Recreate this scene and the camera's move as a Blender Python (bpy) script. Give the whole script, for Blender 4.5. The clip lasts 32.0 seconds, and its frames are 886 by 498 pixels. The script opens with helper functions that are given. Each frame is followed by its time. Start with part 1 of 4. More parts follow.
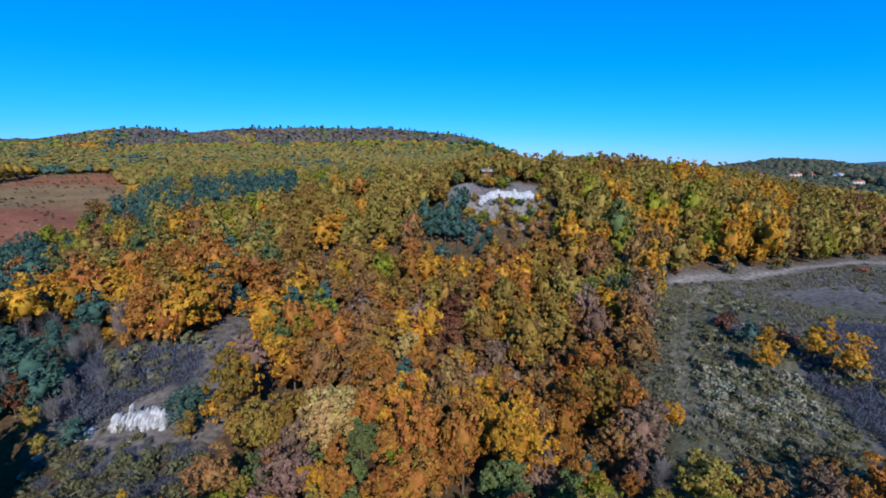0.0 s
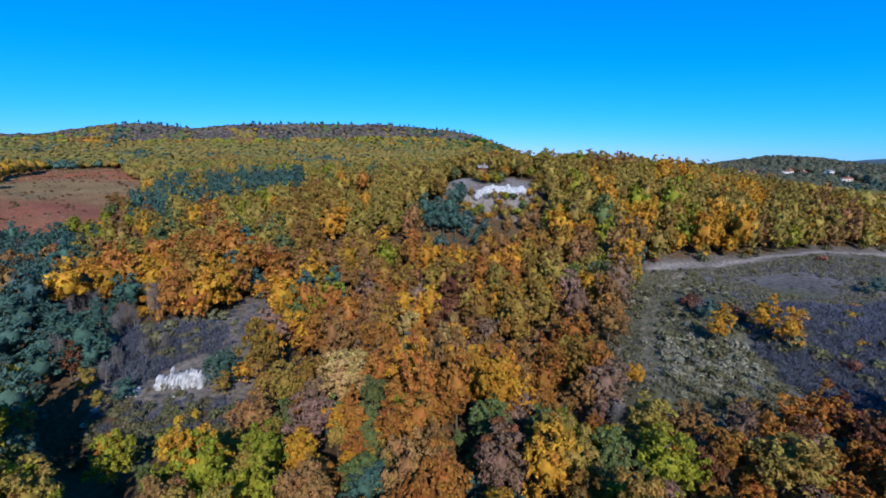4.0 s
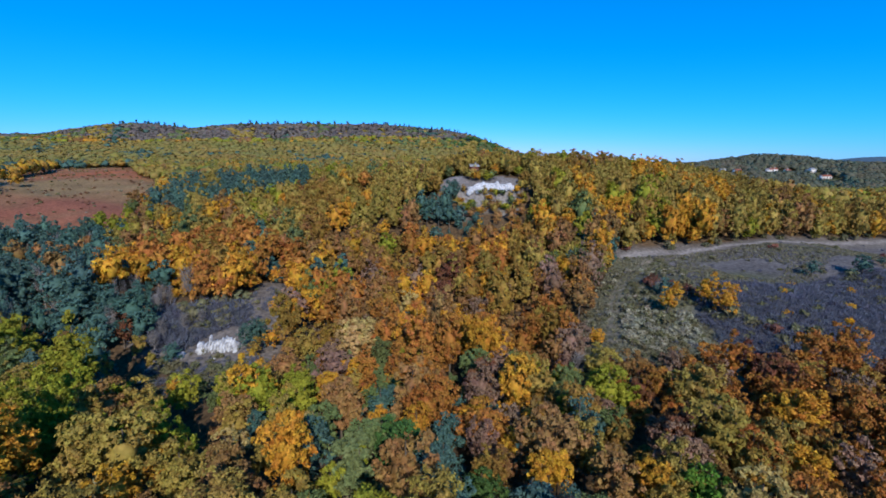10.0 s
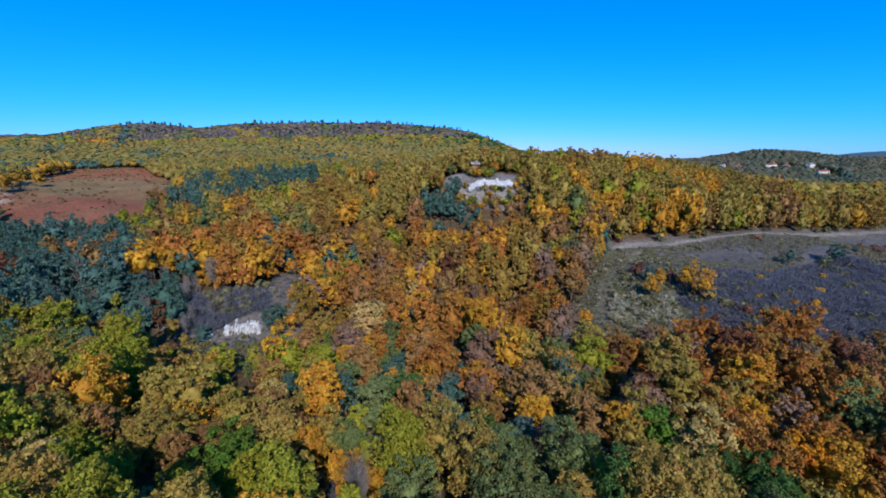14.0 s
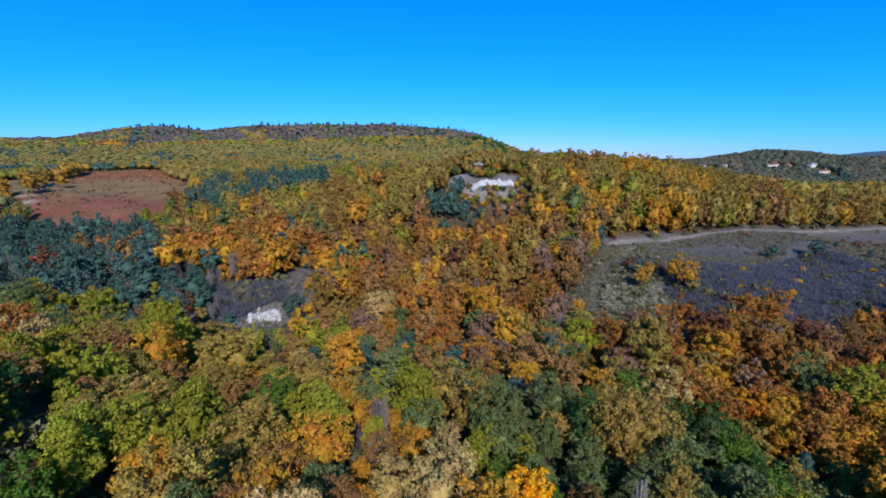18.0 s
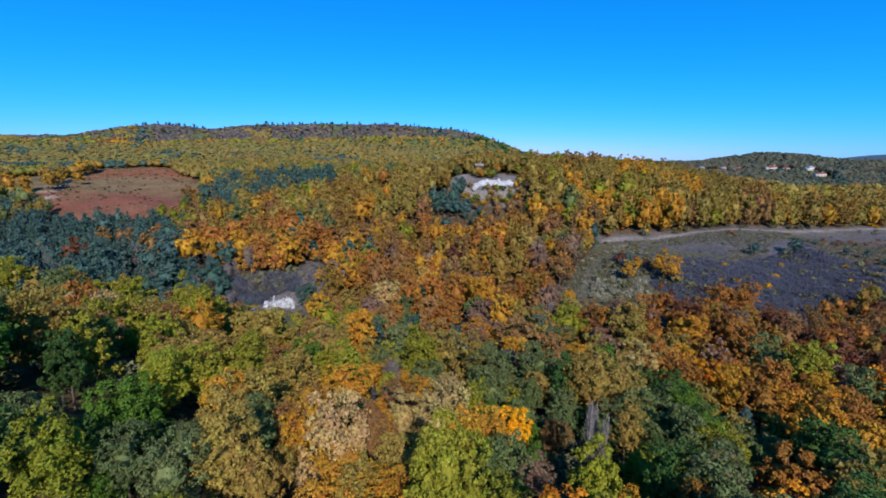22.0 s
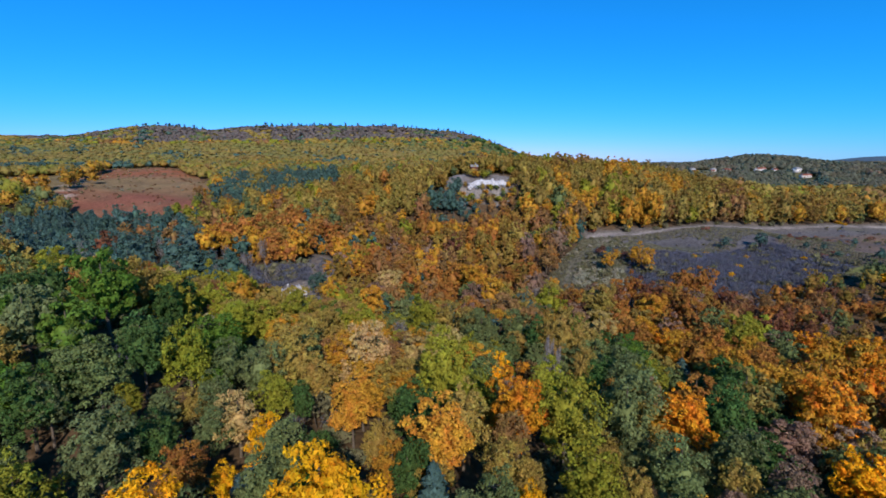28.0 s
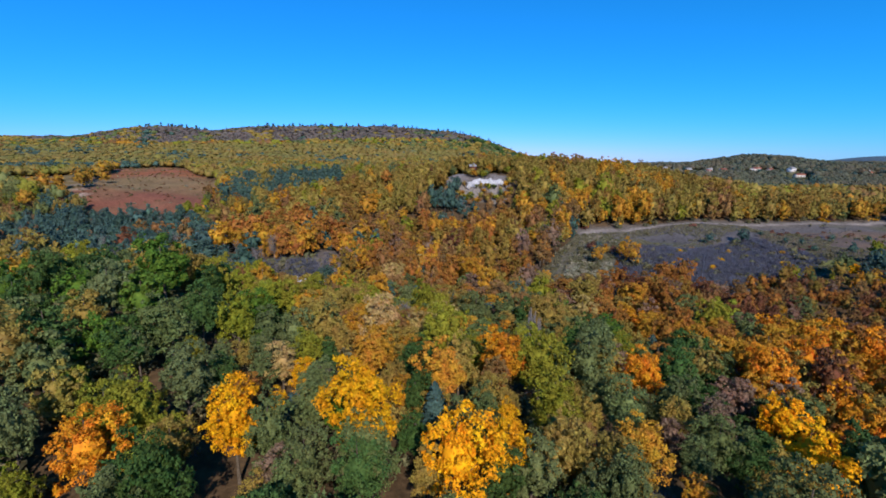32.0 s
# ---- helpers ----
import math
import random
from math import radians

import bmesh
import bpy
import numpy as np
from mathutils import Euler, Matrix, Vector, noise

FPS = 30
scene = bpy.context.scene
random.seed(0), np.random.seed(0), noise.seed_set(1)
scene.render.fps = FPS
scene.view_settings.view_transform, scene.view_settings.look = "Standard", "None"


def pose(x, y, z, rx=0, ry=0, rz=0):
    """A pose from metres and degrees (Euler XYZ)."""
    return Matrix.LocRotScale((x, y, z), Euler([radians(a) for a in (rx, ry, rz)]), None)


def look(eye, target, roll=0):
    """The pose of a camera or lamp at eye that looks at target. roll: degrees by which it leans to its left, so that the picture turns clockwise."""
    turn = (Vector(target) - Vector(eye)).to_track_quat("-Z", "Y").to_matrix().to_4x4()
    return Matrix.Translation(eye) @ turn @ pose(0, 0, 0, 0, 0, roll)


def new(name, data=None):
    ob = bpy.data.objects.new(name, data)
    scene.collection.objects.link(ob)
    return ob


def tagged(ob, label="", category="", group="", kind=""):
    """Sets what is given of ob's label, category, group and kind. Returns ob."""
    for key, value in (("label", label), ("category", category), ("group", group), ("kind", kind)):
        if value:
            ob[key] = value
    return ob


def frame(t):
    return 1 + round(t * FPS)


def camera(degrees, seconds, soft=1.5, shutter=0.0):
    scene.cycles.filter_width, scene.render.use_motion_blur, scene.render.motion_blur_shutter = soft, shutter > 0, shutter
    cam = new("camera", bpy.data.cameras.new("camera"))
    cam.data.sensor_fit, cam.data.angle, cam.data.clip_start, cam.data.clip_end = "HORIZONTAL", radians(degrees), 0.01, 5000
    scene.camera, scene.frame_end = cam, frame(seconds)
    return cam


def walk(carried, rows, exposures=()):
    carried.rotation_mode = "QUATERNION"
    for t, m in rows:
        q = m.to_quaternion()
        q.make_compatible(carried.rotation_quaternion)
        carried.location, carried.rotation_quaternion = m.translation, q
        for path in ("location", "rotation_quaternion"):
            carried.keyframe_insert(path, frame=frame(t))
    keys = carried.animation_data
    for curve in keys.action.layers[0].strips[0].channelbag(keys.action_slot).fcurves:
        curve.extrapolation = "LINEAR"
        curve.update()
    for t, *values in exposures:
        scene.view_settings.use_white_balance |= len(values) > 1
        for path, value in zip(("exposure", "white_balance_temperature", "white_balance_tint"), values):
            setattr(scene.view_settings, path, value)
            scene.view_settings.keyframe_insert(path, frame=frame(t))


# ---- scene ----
cam = camera(90.0, 32.0, soft=1.75)
# seconds, place, yaw, pitch, roll of the flight backwards over the valley
PATH = [
    (0.0, -0.25, 0.30, 59.98, -0.00, -10.08, -0.08),
    (0.5, -0.22, -1.19, 59.97, 0.00, -10.15, -0.05),
    (1.0, -0.20, -2.66, 59.97, -0.04, -10.18, -0.06),
    (1.5, -0.18, -4.12, 59.96, -0.08, -10.22, -0.07),
    (2.0, -0.16, -5.56, 59.96, -0.11, -10.29, -0.09),
    (2.5, -0.14, -7.00, 59.96, -0.16, -10.28, -0.10),
    (4.5, -0.10, -12.62, 59.98, -0.13, -10.67, -0.30),
    (5.0, -0.10, -13.99, 59.98, -0.17, -10.73, -0.30),
    (5.5, -0.09, -15.36, 59.99, -0.27, -10.78, -0.28),
    (6.0, -0.09, -16.71, 60.00, -0.37, -10.80, -0.27),
    (6.5, -0.10, -18.06, 60.01, -0.35, -10.80, -0.27),
    (7.0, -0.10, -19.39, 60.02, -0.36, -10.80, -0.24),
    (7.5, -0.11, -20.72, 60.04, -0.41, -10.79, -0.19),
    (8.0, -0.11, -22.04, 60.05, -0.43, -10.78, -0.17),
    (8.5, -0.12, -23.34, 60.06, -0.48, -10.79, -0.16),
    (9.0, -0.13, -24.64, 60.08, -0.62, -10.76, -0.18),
    (9.5, -0.14, -25.93, 60.09, -0.77, -10.75, -0.22),
    (10.0, -0.16, -27.21, 60.11, -0.77, -10.73, -0.16),
    (10.5, -0.17, -28.49, 60.12, -0.71, -10.69, -0.12),
    (11.0, -0.18, -29.76, 60.14, -0.73, -10.68, -0.11),
    (11.5, -0.20, -31.02, 60.15, -0.81, -10.66, -0.04),
    (12.0, -0.22, -32.27, 60.17, -0.84, -10.59, 0.07),
    (12.5, -0.23, -33.52, 60.19, -0.74, -10.63, 0.15),
    (13.0, -0.25, -34.75, 60.20, -0.60, -10.77, 0.18),
    (13.5, -0.27, -35.99, 60.22, -0.50, -10.89, 0.21),
    (14.0, -0.29, -37.22, 60.24, -0.45, -11.02, 0.24),
    (14.5, -0.30, -38.44, 60.25, -0.44, -11.10, 0.27),
    (16.5, -0.38, -43.28, 60.32, -0.20, -10.90, 0.42),
    (17.0, -0.40, -44.48, 60.33, -0.12, -10.89, 0.43),
    (17.5, -0.42, -45.67, 60.34, -0.01, -10.89, 0.43),
    (18.0, -0.44, -46.86, 60.36, 0.09, -10.91, 0.41),
    (18.5, -0.45, -48.05, 60.37, 0.08, -10.89, 0.38),
    (19.0, -0.47, -49.24, 60.38, 0.12, -10.86, 0.34),
    (19.5, -0.49, -50.42, 60.40, 0.28, -10.83, 0.29),
    (20.0, -0.50, -51.60, 60.41, 0.37, -10.82, 0.23),
    (20.5, -0.52, -52.78, 60.42, 0.42, -10.89, 0.15),
    (21.0, -0.53, -53.95, 60.43, 0.48, -10.93, 0.07),
    (21.5, -0.55, -55.13, 60.43, 0.46, -10.92, 0.01),
    (22.0, -0.56, -56.30, 60.44, 0.36, -10.89, -0.02),
    (22.5, -0.57, -57.47, 60.45, 0.24, -10.87, -0.01),
    (23.0, -0.58, -58.65, 60.46, 0.13, -10.82, 0.01),
    (23.5, -0.59, -59.82, 60.46, 0.01, -10.74, 0.07),
    (24.0, -0.60, -60.99, 60.46, -0.05, -10.65, 0.15),
    (24.5, -0.61, -62.16, 60.47, -0.05, -10.58, 0.18),
    (25.0, -0.61, -63.33, 60.47, -0.02, -10.56, 0.13),
    (25.5, -0.62, -64.50, 60.47, 0.01, -10.55, 0.07),
    (27.5, -0.62, -69.21, 60.46, 0.04, -10.73, -0.06),
    (28.0, -0.61, -70.39, 60.46, -0.01, -10.77, -0.12),
    (28.5, -0.61, -71.57, 60.45, -0.01, -10.82, -0.19),
    (29.0, -0.60, -72.76, 60.44, 0.05, -10.83, -0.21),
    (29.5, -0.59, -73.94, 60.44, 0.06, -10.80, -0.15),
    (30.0, -0.58, -75.14, 60.43, -0.00, -10.75, -0.09),
    (30.5, -0.56, -76.33, 60.42, -0.10, -10.73, -0.09),
    (31.0, -0.55, -77.53, 60.40, -0.12, -10.74, -0.12),
    (31.5, -0.53, -78.73, 60.39, -0.05, -10.76, -0.13),
    (32.0, -0.51, -79.94, 60.38, -0.01, -10.77, -0.11),
]
walk(cam, [(t, pose(x, y, z, 90 + pitch, roll, yaw)) for t, x, y, z, yaw, pitch, roll in PATH],
     # the camera's white balance drifts warmer on the way
     [(0.0, 0.4, 6270, 9), (14.0, 0.38, 6340, 10), (20.0, 0.39, 6500, 11.5), (26.0, 0.38, 6660, 13), (32.0, 0.37, 6920, 14)])

# ---- sky and sun ----
SUN_UP, SUN_SIDE = radians(34), radians(169.5)
world = bpy.data.worlds.new("sky")
scene.world = world
world.use_nodes = True
wn, wl = world.node_tree.nodes, world.node_tree.links
sky = wn.new("ShaderNodeTexSky")
sky.sky_type, sky.sun_disc = "NISHITA", False
sky.sun_elevation, sky.sun_rotation = SUN_UP, SUN_SIDE
sky.altitude, sky.air_density, sky.dust_density, sky.ozone_density = 600, 1.0, 0.3, 2.0
# clean, deep-blue autumn air: red falls off faster towards the zenith than green
apart, whole = wn.new("ShaderNodeSeparateColor"), wn.new("ShaderNodeCombineColor")
wl.new(sky.outputs[0], apart.inputs[0])
for channel, unit_of, power, gain in ((0, 0.18, 3.3, 0.52), (1, 0.14, 0.85, 3.35), (2, 1.0, 1.0, 1.07)):
    chain = apart.outputs[channel]
    for operation, value in (("MULTIPLY", unit_of), ("POWER", power), ("MULTIPLY", gain)):
        step = wn.new("ShaderNodeMath")
        step.operation = operation
        step.inputs[1].default_value = value
        wl.new(chain, step.inputs[0])
        chain = step.outputs[0]
    wl.new(chain, whole.inputs[channel])
wl.new(whole.outputs[0], wn["Background"].inputs["Color"])
wn["Background"].inputs["Strength"].default_value = 0.135
sun_data = bpy.data.lights.new("sun", "SUN")
sun_data.energy, sun_data.angle, sun_data.color = 4.0, radians(0.6), (1.0, 0.935, 0.865)
sun = new("sun", sun_data)
toward = Vector((math.sin(SUN_SIDE) * math.cos(SUN_UP), math.cos(SUN_SIDE) * math.cos(SUN_UP), math.sin(SUN_UP)))
sun.matrix_world = look(toward * 500, (0, 0, 0))

# ---- materials ----
def nodes_of(name, rough=0.8, spec=0.2):
    m = bpy.data.materials.new(name)
    m.use_nodes = True
    b = m.node_tree.nodes["Principled BSDF"]
    b.inputs["Roughness"].default_value = rough
    b.inputs["Specular IOR Level"].default_value = spec
    return m, m.node_tree.nodes, m.node_tree.links, b


def noise_tex(n, l, scale, detail=4, coord="Object"):
    c = n.new("ShaderNodeTexCoord")
    t = n.new("ShaderNodeTexNoise")
    t.inputs["Scale"].default_value, t.inputs["Detail"].default_value = scale, detail
    l.new(c.outputs[coord], t.inputs["Vector"])
    return t


def ramp(n, l, source, stops):
    r = n.new("ShaderNodeValToRGB")
    while len(r.color_ramp.elements) < len(stops):
        r.color_ramp.elements.new(0.5)
    for e, (p, c) in zip(r.color_ramp.elements, stops):
        e.position, e.color = p, (*c, 1)
    l.new(source, r.inputs[0])
    return r


def foliage(name, joined, spread=0.28, sheen=0.08):
    """Leaves: the hue comes from the tree, its leaves and twigs vary round it."""
    m, n, l, b = nodes_of(name, 0.75, sheen)
    if joined:
        src = n.new("ShaderNodeAttribute")
        src.attribute_name = "tint"
        hue = src.outputs["Color"]
    else:
        src = n.new("ShaderNodeObjectInfo")
        hue = src.outputs["Color"]
    geo = n.new("ShaderNodeNewGeometry")
    hsv = n.new("ShaderNodeHueSaturation")
    l.new(hue, hsv.inputs["Color"])
    span = n.new("ShaderNodeMapRange")
    span.inputs["To Min"].default_value, span.inputs["To Max"].default_value = 1 - spread, 1 + spread
    l.new(geo.outputs["Random Per Island"], span.inputs["Value"])
    clump = noise_tex(n, l, 1.7, 2)
    deep = n.new("ShaderNodeMapRange")
    deep.inputs["From Min"].default_value, deep.inputs["From Max"].default_value = 0.32, 0.68
    deep.inputs["To Min"].default_value, deep.inputs["To Max"].default_value = 1 - 0.7 * spread, 1 + 0.9 * spread
    l.new(clump.outputs["Fac"], deep.inputs["Value"])
    shade = n.new("ShaderNodeMath")
    shade.operation = "MULTIPLY"
    l.new(span.outputs[0], shade.inputs[0])
    l.new(deep.outputs[0], shade.inputs[1])
    l.new(shade.outputs[0], hsv.inputs["Value"])
    patch = noise_tex(n, l, 0.55, 2)
    turn = n.new("ShaderNodeMapRange")
    turn.inputs["From Min"].default_value, turn.inputs["From Max"].default_value = 0.3, 0.7
    turn.inputs["To Min"].default_value, turn.inputs["To Max"].default_value = 0.481, 0.521
    l.new(patch.outputs["Fac"], turn.inputs["Value"])
    l.new(turn.outputs[0], hsv.inputs["Hue"])
    l.new(hsv.outputs[0], b.inputs["Base Color"])
    thin = n.new("ShaderNodeBsdfTranslucent")
    l.new(hsv.outputs[0], thin.inputs["Color"])
    both = n.new("ShaderNodeMixShader")
    both.inputs["Fac"].default_value = 0.22
    l.new(b.outputs[0], both.inputs[1])
    l.new(thin.outputs[0], both.inputs[2])
    l.new(both.outputs[0], n["Material Output"].inputs["Surface"])
    return m


def bark(name, dark, light):
    m, n, l, b = nodes_of(name, 0.9, 0.15)
    t = noise_tex(n, l, 6, 6)
    r = ramp(n, l, t.outputs["Fac"], [(0.3, dark), (0.7, light)])
    l.new(r.outputs[0], b.inputs["Base Color"])
    bump = n.new("ShaderNodeBump")
    bump.inputs["Strength"].default_value = 0.5
    l.new(t.outputs["Fac"], bump.inputs["Height"])
    l.new(bump.outputs[0], b.inputs["Normal"])
    return m


def earth():
    """Soil, leaf litter and grass: the plan's cover, broken up by tufts, stains and clods."""
    m, n, l, b = nodes_of("earth", 0.95, 0.1)
    src = n.new("ShaderNodeAttribute")
    src.attribute_name = "cover"
    big, small = noise_tex(n, l, 0.09, 5), noise_tex(n, l, 1.1, 6)
    mix = n.new("ShaderNodeMath")
    mix.operation = "MULTIPLY_ADD"
    mix.inputs[1].default_value, mix.inputs[2].default_value = 1.5, 0.0
    l.new(small.outputs["Fac"], mix.inputs[0])
    add = n.new("ShaderNodeMath")
    add.operation = "MULTIPLY_ADD"
    add.inputs[1].default_value = 0.7
    l.new(big.outputs["Fac"], add.inputs[0])
    l.new(mix.outputs[0], add.inputs[2])
    span = n.new("ShaderNodeMapRange")
    span.inputs["From Min"].default_value, span.inputs["From Max"].default_value = 0.7, 1.5
    span.inputs["To Min"].default_value, span.inputs["To Max"].default_value = 0.45, 1.55
    l.new(add.outputs[0], span.inputs["Value"])
    hsv = n.new("ShaderNodeHueSaturation")
    l.new(src.outputs["Color"], hsv.inputs["Color"])
    l.new(span.outputs[0], hsv.inputs["Value"])
    l.new(hsv.outputs[0], b.inputs["Base Color"])
    bump = n.new("ShaderNodeBump")
    bump.inputs["Strength"].default_value, bump.inputs["Distance"].default_value = 0.8, 0.3
    l.new(small.outputs["Fac"], bump.inputs["Height"])
    l.new(bump.outputs[0], b.inputs["Normal"])
    return m


def mottled(name, dark, light, scale, rough=0.85, relief=0.4):
    m, n, l, b = nodes_of(name, rough, 0.2)
    t = noise_tex(n, l, scale, 7)
    r = ramp(n, l, t.outputs["Fac"], [(0.32, dark), (0.68, light)])
    l.new(r.outputs[0], b.inputs["Base Color"])
    bump = n.new("ShaderNodeBump")
    bump.inputs["Strength"].default_value, bump.inputs["Distance"].default_value = relief, 0.2
    l.new(t.outputs["Fac"], bump.inputs["Height"])
    l.new(bump.outputs[0], b.inputs["Normal"])
    return m


LEAF, LEAF_JOINED = foliage("leaves", False), foliage("leaves of the wood", True)
LEAF_FAR = foliage("crowns of the far woods", True, 0.07)
BARK = bark("bark", (0.05, 0.04, 0.03), (0.16, 0.13, 0.10))
PALE_BARK = bark("pale bark", (0.10, 0.09, 0.085), (0.30, 0.28, 0.27))
EARTH = earth()

# ---- the lie of the land ----
EYE = 60.0
# centre, reach across and along, rise: knolls (+) and hollows (-)
HILLS = [
    (24, 162, 38, 24, 9.5), (75, 175, 45, 40, 5.2), (-150, 190, 60, 50, -7.1), (0, 82, 34, 24, -12.5),
    (-70, 50, 40, 25, -8.2), (30, 20, 40, 30, -1.8), (95, 5, 50, 45, -5.3), (-45, -28, 24, 36, 14.6),
    (-8, -60, 30, 42, 11.0), (40, -50, 26, 30, 1.3), (60, 80, 24, 20, 4.3), (115, 105, 45, 26, 5.5),
    (-110, 110, 45, 35, -0.7), (-115, -20, 45, 50, 9.5), (155, 60, 45, 45, 5.4), (-25, 130, 30, 16, -4.2),
    (2, -24, 26, 42, 2.8), (45, -12, 22, 26, 1.6), (-74, 34, 20, 16, 3.0), (6, 160, 9, 8, 4.0),
    (19, 63, 11, 14, -6.5), (-23, 55, 12, 13, -3.8), (-6, 36, 20, 12, -2.6), (26, 42, 12, 10, -1.5),
]


def ease(v):
    v = np.clip(v, 0.0, 1.0)
    return v * v * (3 - 2 * v)


def ground_z(x, y):
    """The land's height: a valley, the plateau behind it and the long far ridge."""
    x, y = np.asarray(x, float), np.asarray(y, float)
    z = EYE - 34 + (24 - 13 * ease((x - 95) / 120)) * ease((y - 100) / 95)
    z = z + np.clip(y - 190, 0, 600) * 0.045 * ease((200 - x) / 350)
    z = z + 58.5 * np.exp(-((y - 960) / 230) ** 2) * (0.62 + 0.38 * ease((x + 765) / 130)) * (1 - 0.17 * np.exp(-((x + 505) / 60) ** 2)) * ease((275 - x) / 240)
    z = z + ease((x - 80) / 150) * (8 * ease((y - 325) / 110) + (8 + 19 * np.exp(-((x - 590) / 85) ** 2) + 6 * np.exp(-((x - 400) / 45) ** 2) + 6 * np.exp(-((x - 870) / 60) ** 2) + 1.5 * np.sin(x / 23.0)) * np.exp(-((y - 790) / 180) ** 2))
    z = z + 74 * np.exp(-((y - 2700) / 500) ** 2 - ((x - 2750) / 420) ** 2) + 20 * np.exp(-((y - 1500) / 300) ** 2) * ease((x - 700) / 400)
    z = z + 4.5 * (ease((y - 147) / 5) - 0.5) * np.exp(-((x - 21) / 17) ** 2 - ((y - 149) / 9) ** 2)
    z = z - 4.5 * np.exp(-((x + y + 8) / 5.2) ** 2) * ease((y - x - 34) / 14) * ease((134 - y + x) / 22)
    for cx, cy, sx, sy, h in HILLS:
        z = z + h * np.exp(-((x - cx) / sx) ** 2 - ((y - cy) / sy) ** 2)
    z = z + 0.5 * np.sin(x * 0.11 + 1.3 * np.sin(y * 0.07)) + 0.4 * np.sin(y * 0.13 + x * 0.05)
    return z

# ---- the plan: what grows where ----
MEADOW = [(60, 119), (47, 95), (38, 81), (31, 68), (26, 46), (34, 43), (46, 43), (54, 40), (66, 41), (82, 43), (108, 51), (210, 64), (330, 130), (210, 150), (128, 128), (80, 119)]
HEATH = [(-148, 139), (-188, 151), (-205, 165), (-222, 195), (-268, 262), (-300, 318), (-276, 350), (-236, 332), (-192, 275), (-148, 216), (-126, 174), (-130, 154)]
SCAR = [(-58, 60), (-47, 57), (-38, 60), (-34.5, 69), (-40, 93), (-46, 99), (-52, 97), (-50, 84), (-57, 84), (-67, 79), (-66, 66)]
FOREGROUND = [(-60, 50), (-36, 41), (-28, 44), (-29, 52), (-35, 60), (-47, 57), (-58, 61)]
TANGLE = [(-67, 68), (-58, 64), (-51, 70), (-46, 75), (-49, 86), (-57, 86), (-68, 81)]
FIELD = [(-213, 172), (-262, 168), (-300, 205), (-285, 245), (-255, 247), (-230, 206)]
HEATH_PATH = [(-203, 168), (-213, 182), (-226, 205), (-247, 243)]
QUARRY = [(9, 142.5), (34, 142.5), (35, 155), (8, 155)]
BENCHES = [[(2, 157), (10, 156), (11, 163), (3, 164)], [(24, 157), (36, 157), (38, 162), (25, 163)]]
CLEARING = [(0, 153), (38, 153), (39, 163), (25, 166), (20, 171), (14, 171), (10, 165), (0, 165)]
LEA = [(60, 117), (47, 95), (38, 81), (31, 68), (26, 46), (34, 43), (46, 43), (55, 50), (58, 66), (70, 95), (74, 117)]
HOUSES = [(361, 564), (518, 546), (555, 638), (370, 648)]
VILLAGE = [(400, 600), (413, 618), (426, 606), (481, 618), (494, 629), (508, 620), (448, 485), (567, 521), (367, 666), (388, 632), (521, 593)]
GULLY = [(12, 90), (17, 86), (21, 76), (20, 68), (14, 66), (13, 78)]


def inside(poly, x, y):
    x, y = np.asarray(x, float), np.asarray(y, float)
    hit = np.zeros(x.shape, bool)
    for (ax, ay), (bx, by) in zip(poly, poly[1:] + poly[:1]):
        cross = (ay > y) != (by > y)
        hit ^= cross & (x < (bx - ax) * (y - ay) / ((by - ay) or 1e-9) + ax)
    return hit


def near_line(line, x, y):
    """The distance to a line of points."""
    best = np.full(np.shape(x), 1e9)
    for (ax, ay), (bx, by) in zip(line, line[1:]):
        dx, dy = bx - ax, by - ay
        k = np.clip(((x - ax) * dx + (y - ay) * dy) / (dx * dx + dy * dy), 0, 1)
        best = np.minimum(best, np.hypot(x - ax - k * dx, y - ay - k * dy))
    return best


THICKET = [(58, 66), (72, 80), (95, 84), (122, 92), (128, 64), (108, 53), (82, 44), (66, 42), (57, 43)]
TRACK = [(62, 118), (82, 118), (108, 122), (132, 128), (175, 138), (240, 152), (330, 170)]
RUTS = [(68, 112), (56, 98), (47, 84), (41, 70), (37, 60)]


def wave(x, y, s, k=0.0):
    return np.sin(x / s + k + 1.7 * np.sin(y / s * 0.8 + k)) * np.cos(y / s - k + 1.3 * np.sin(x / s * 0.7))


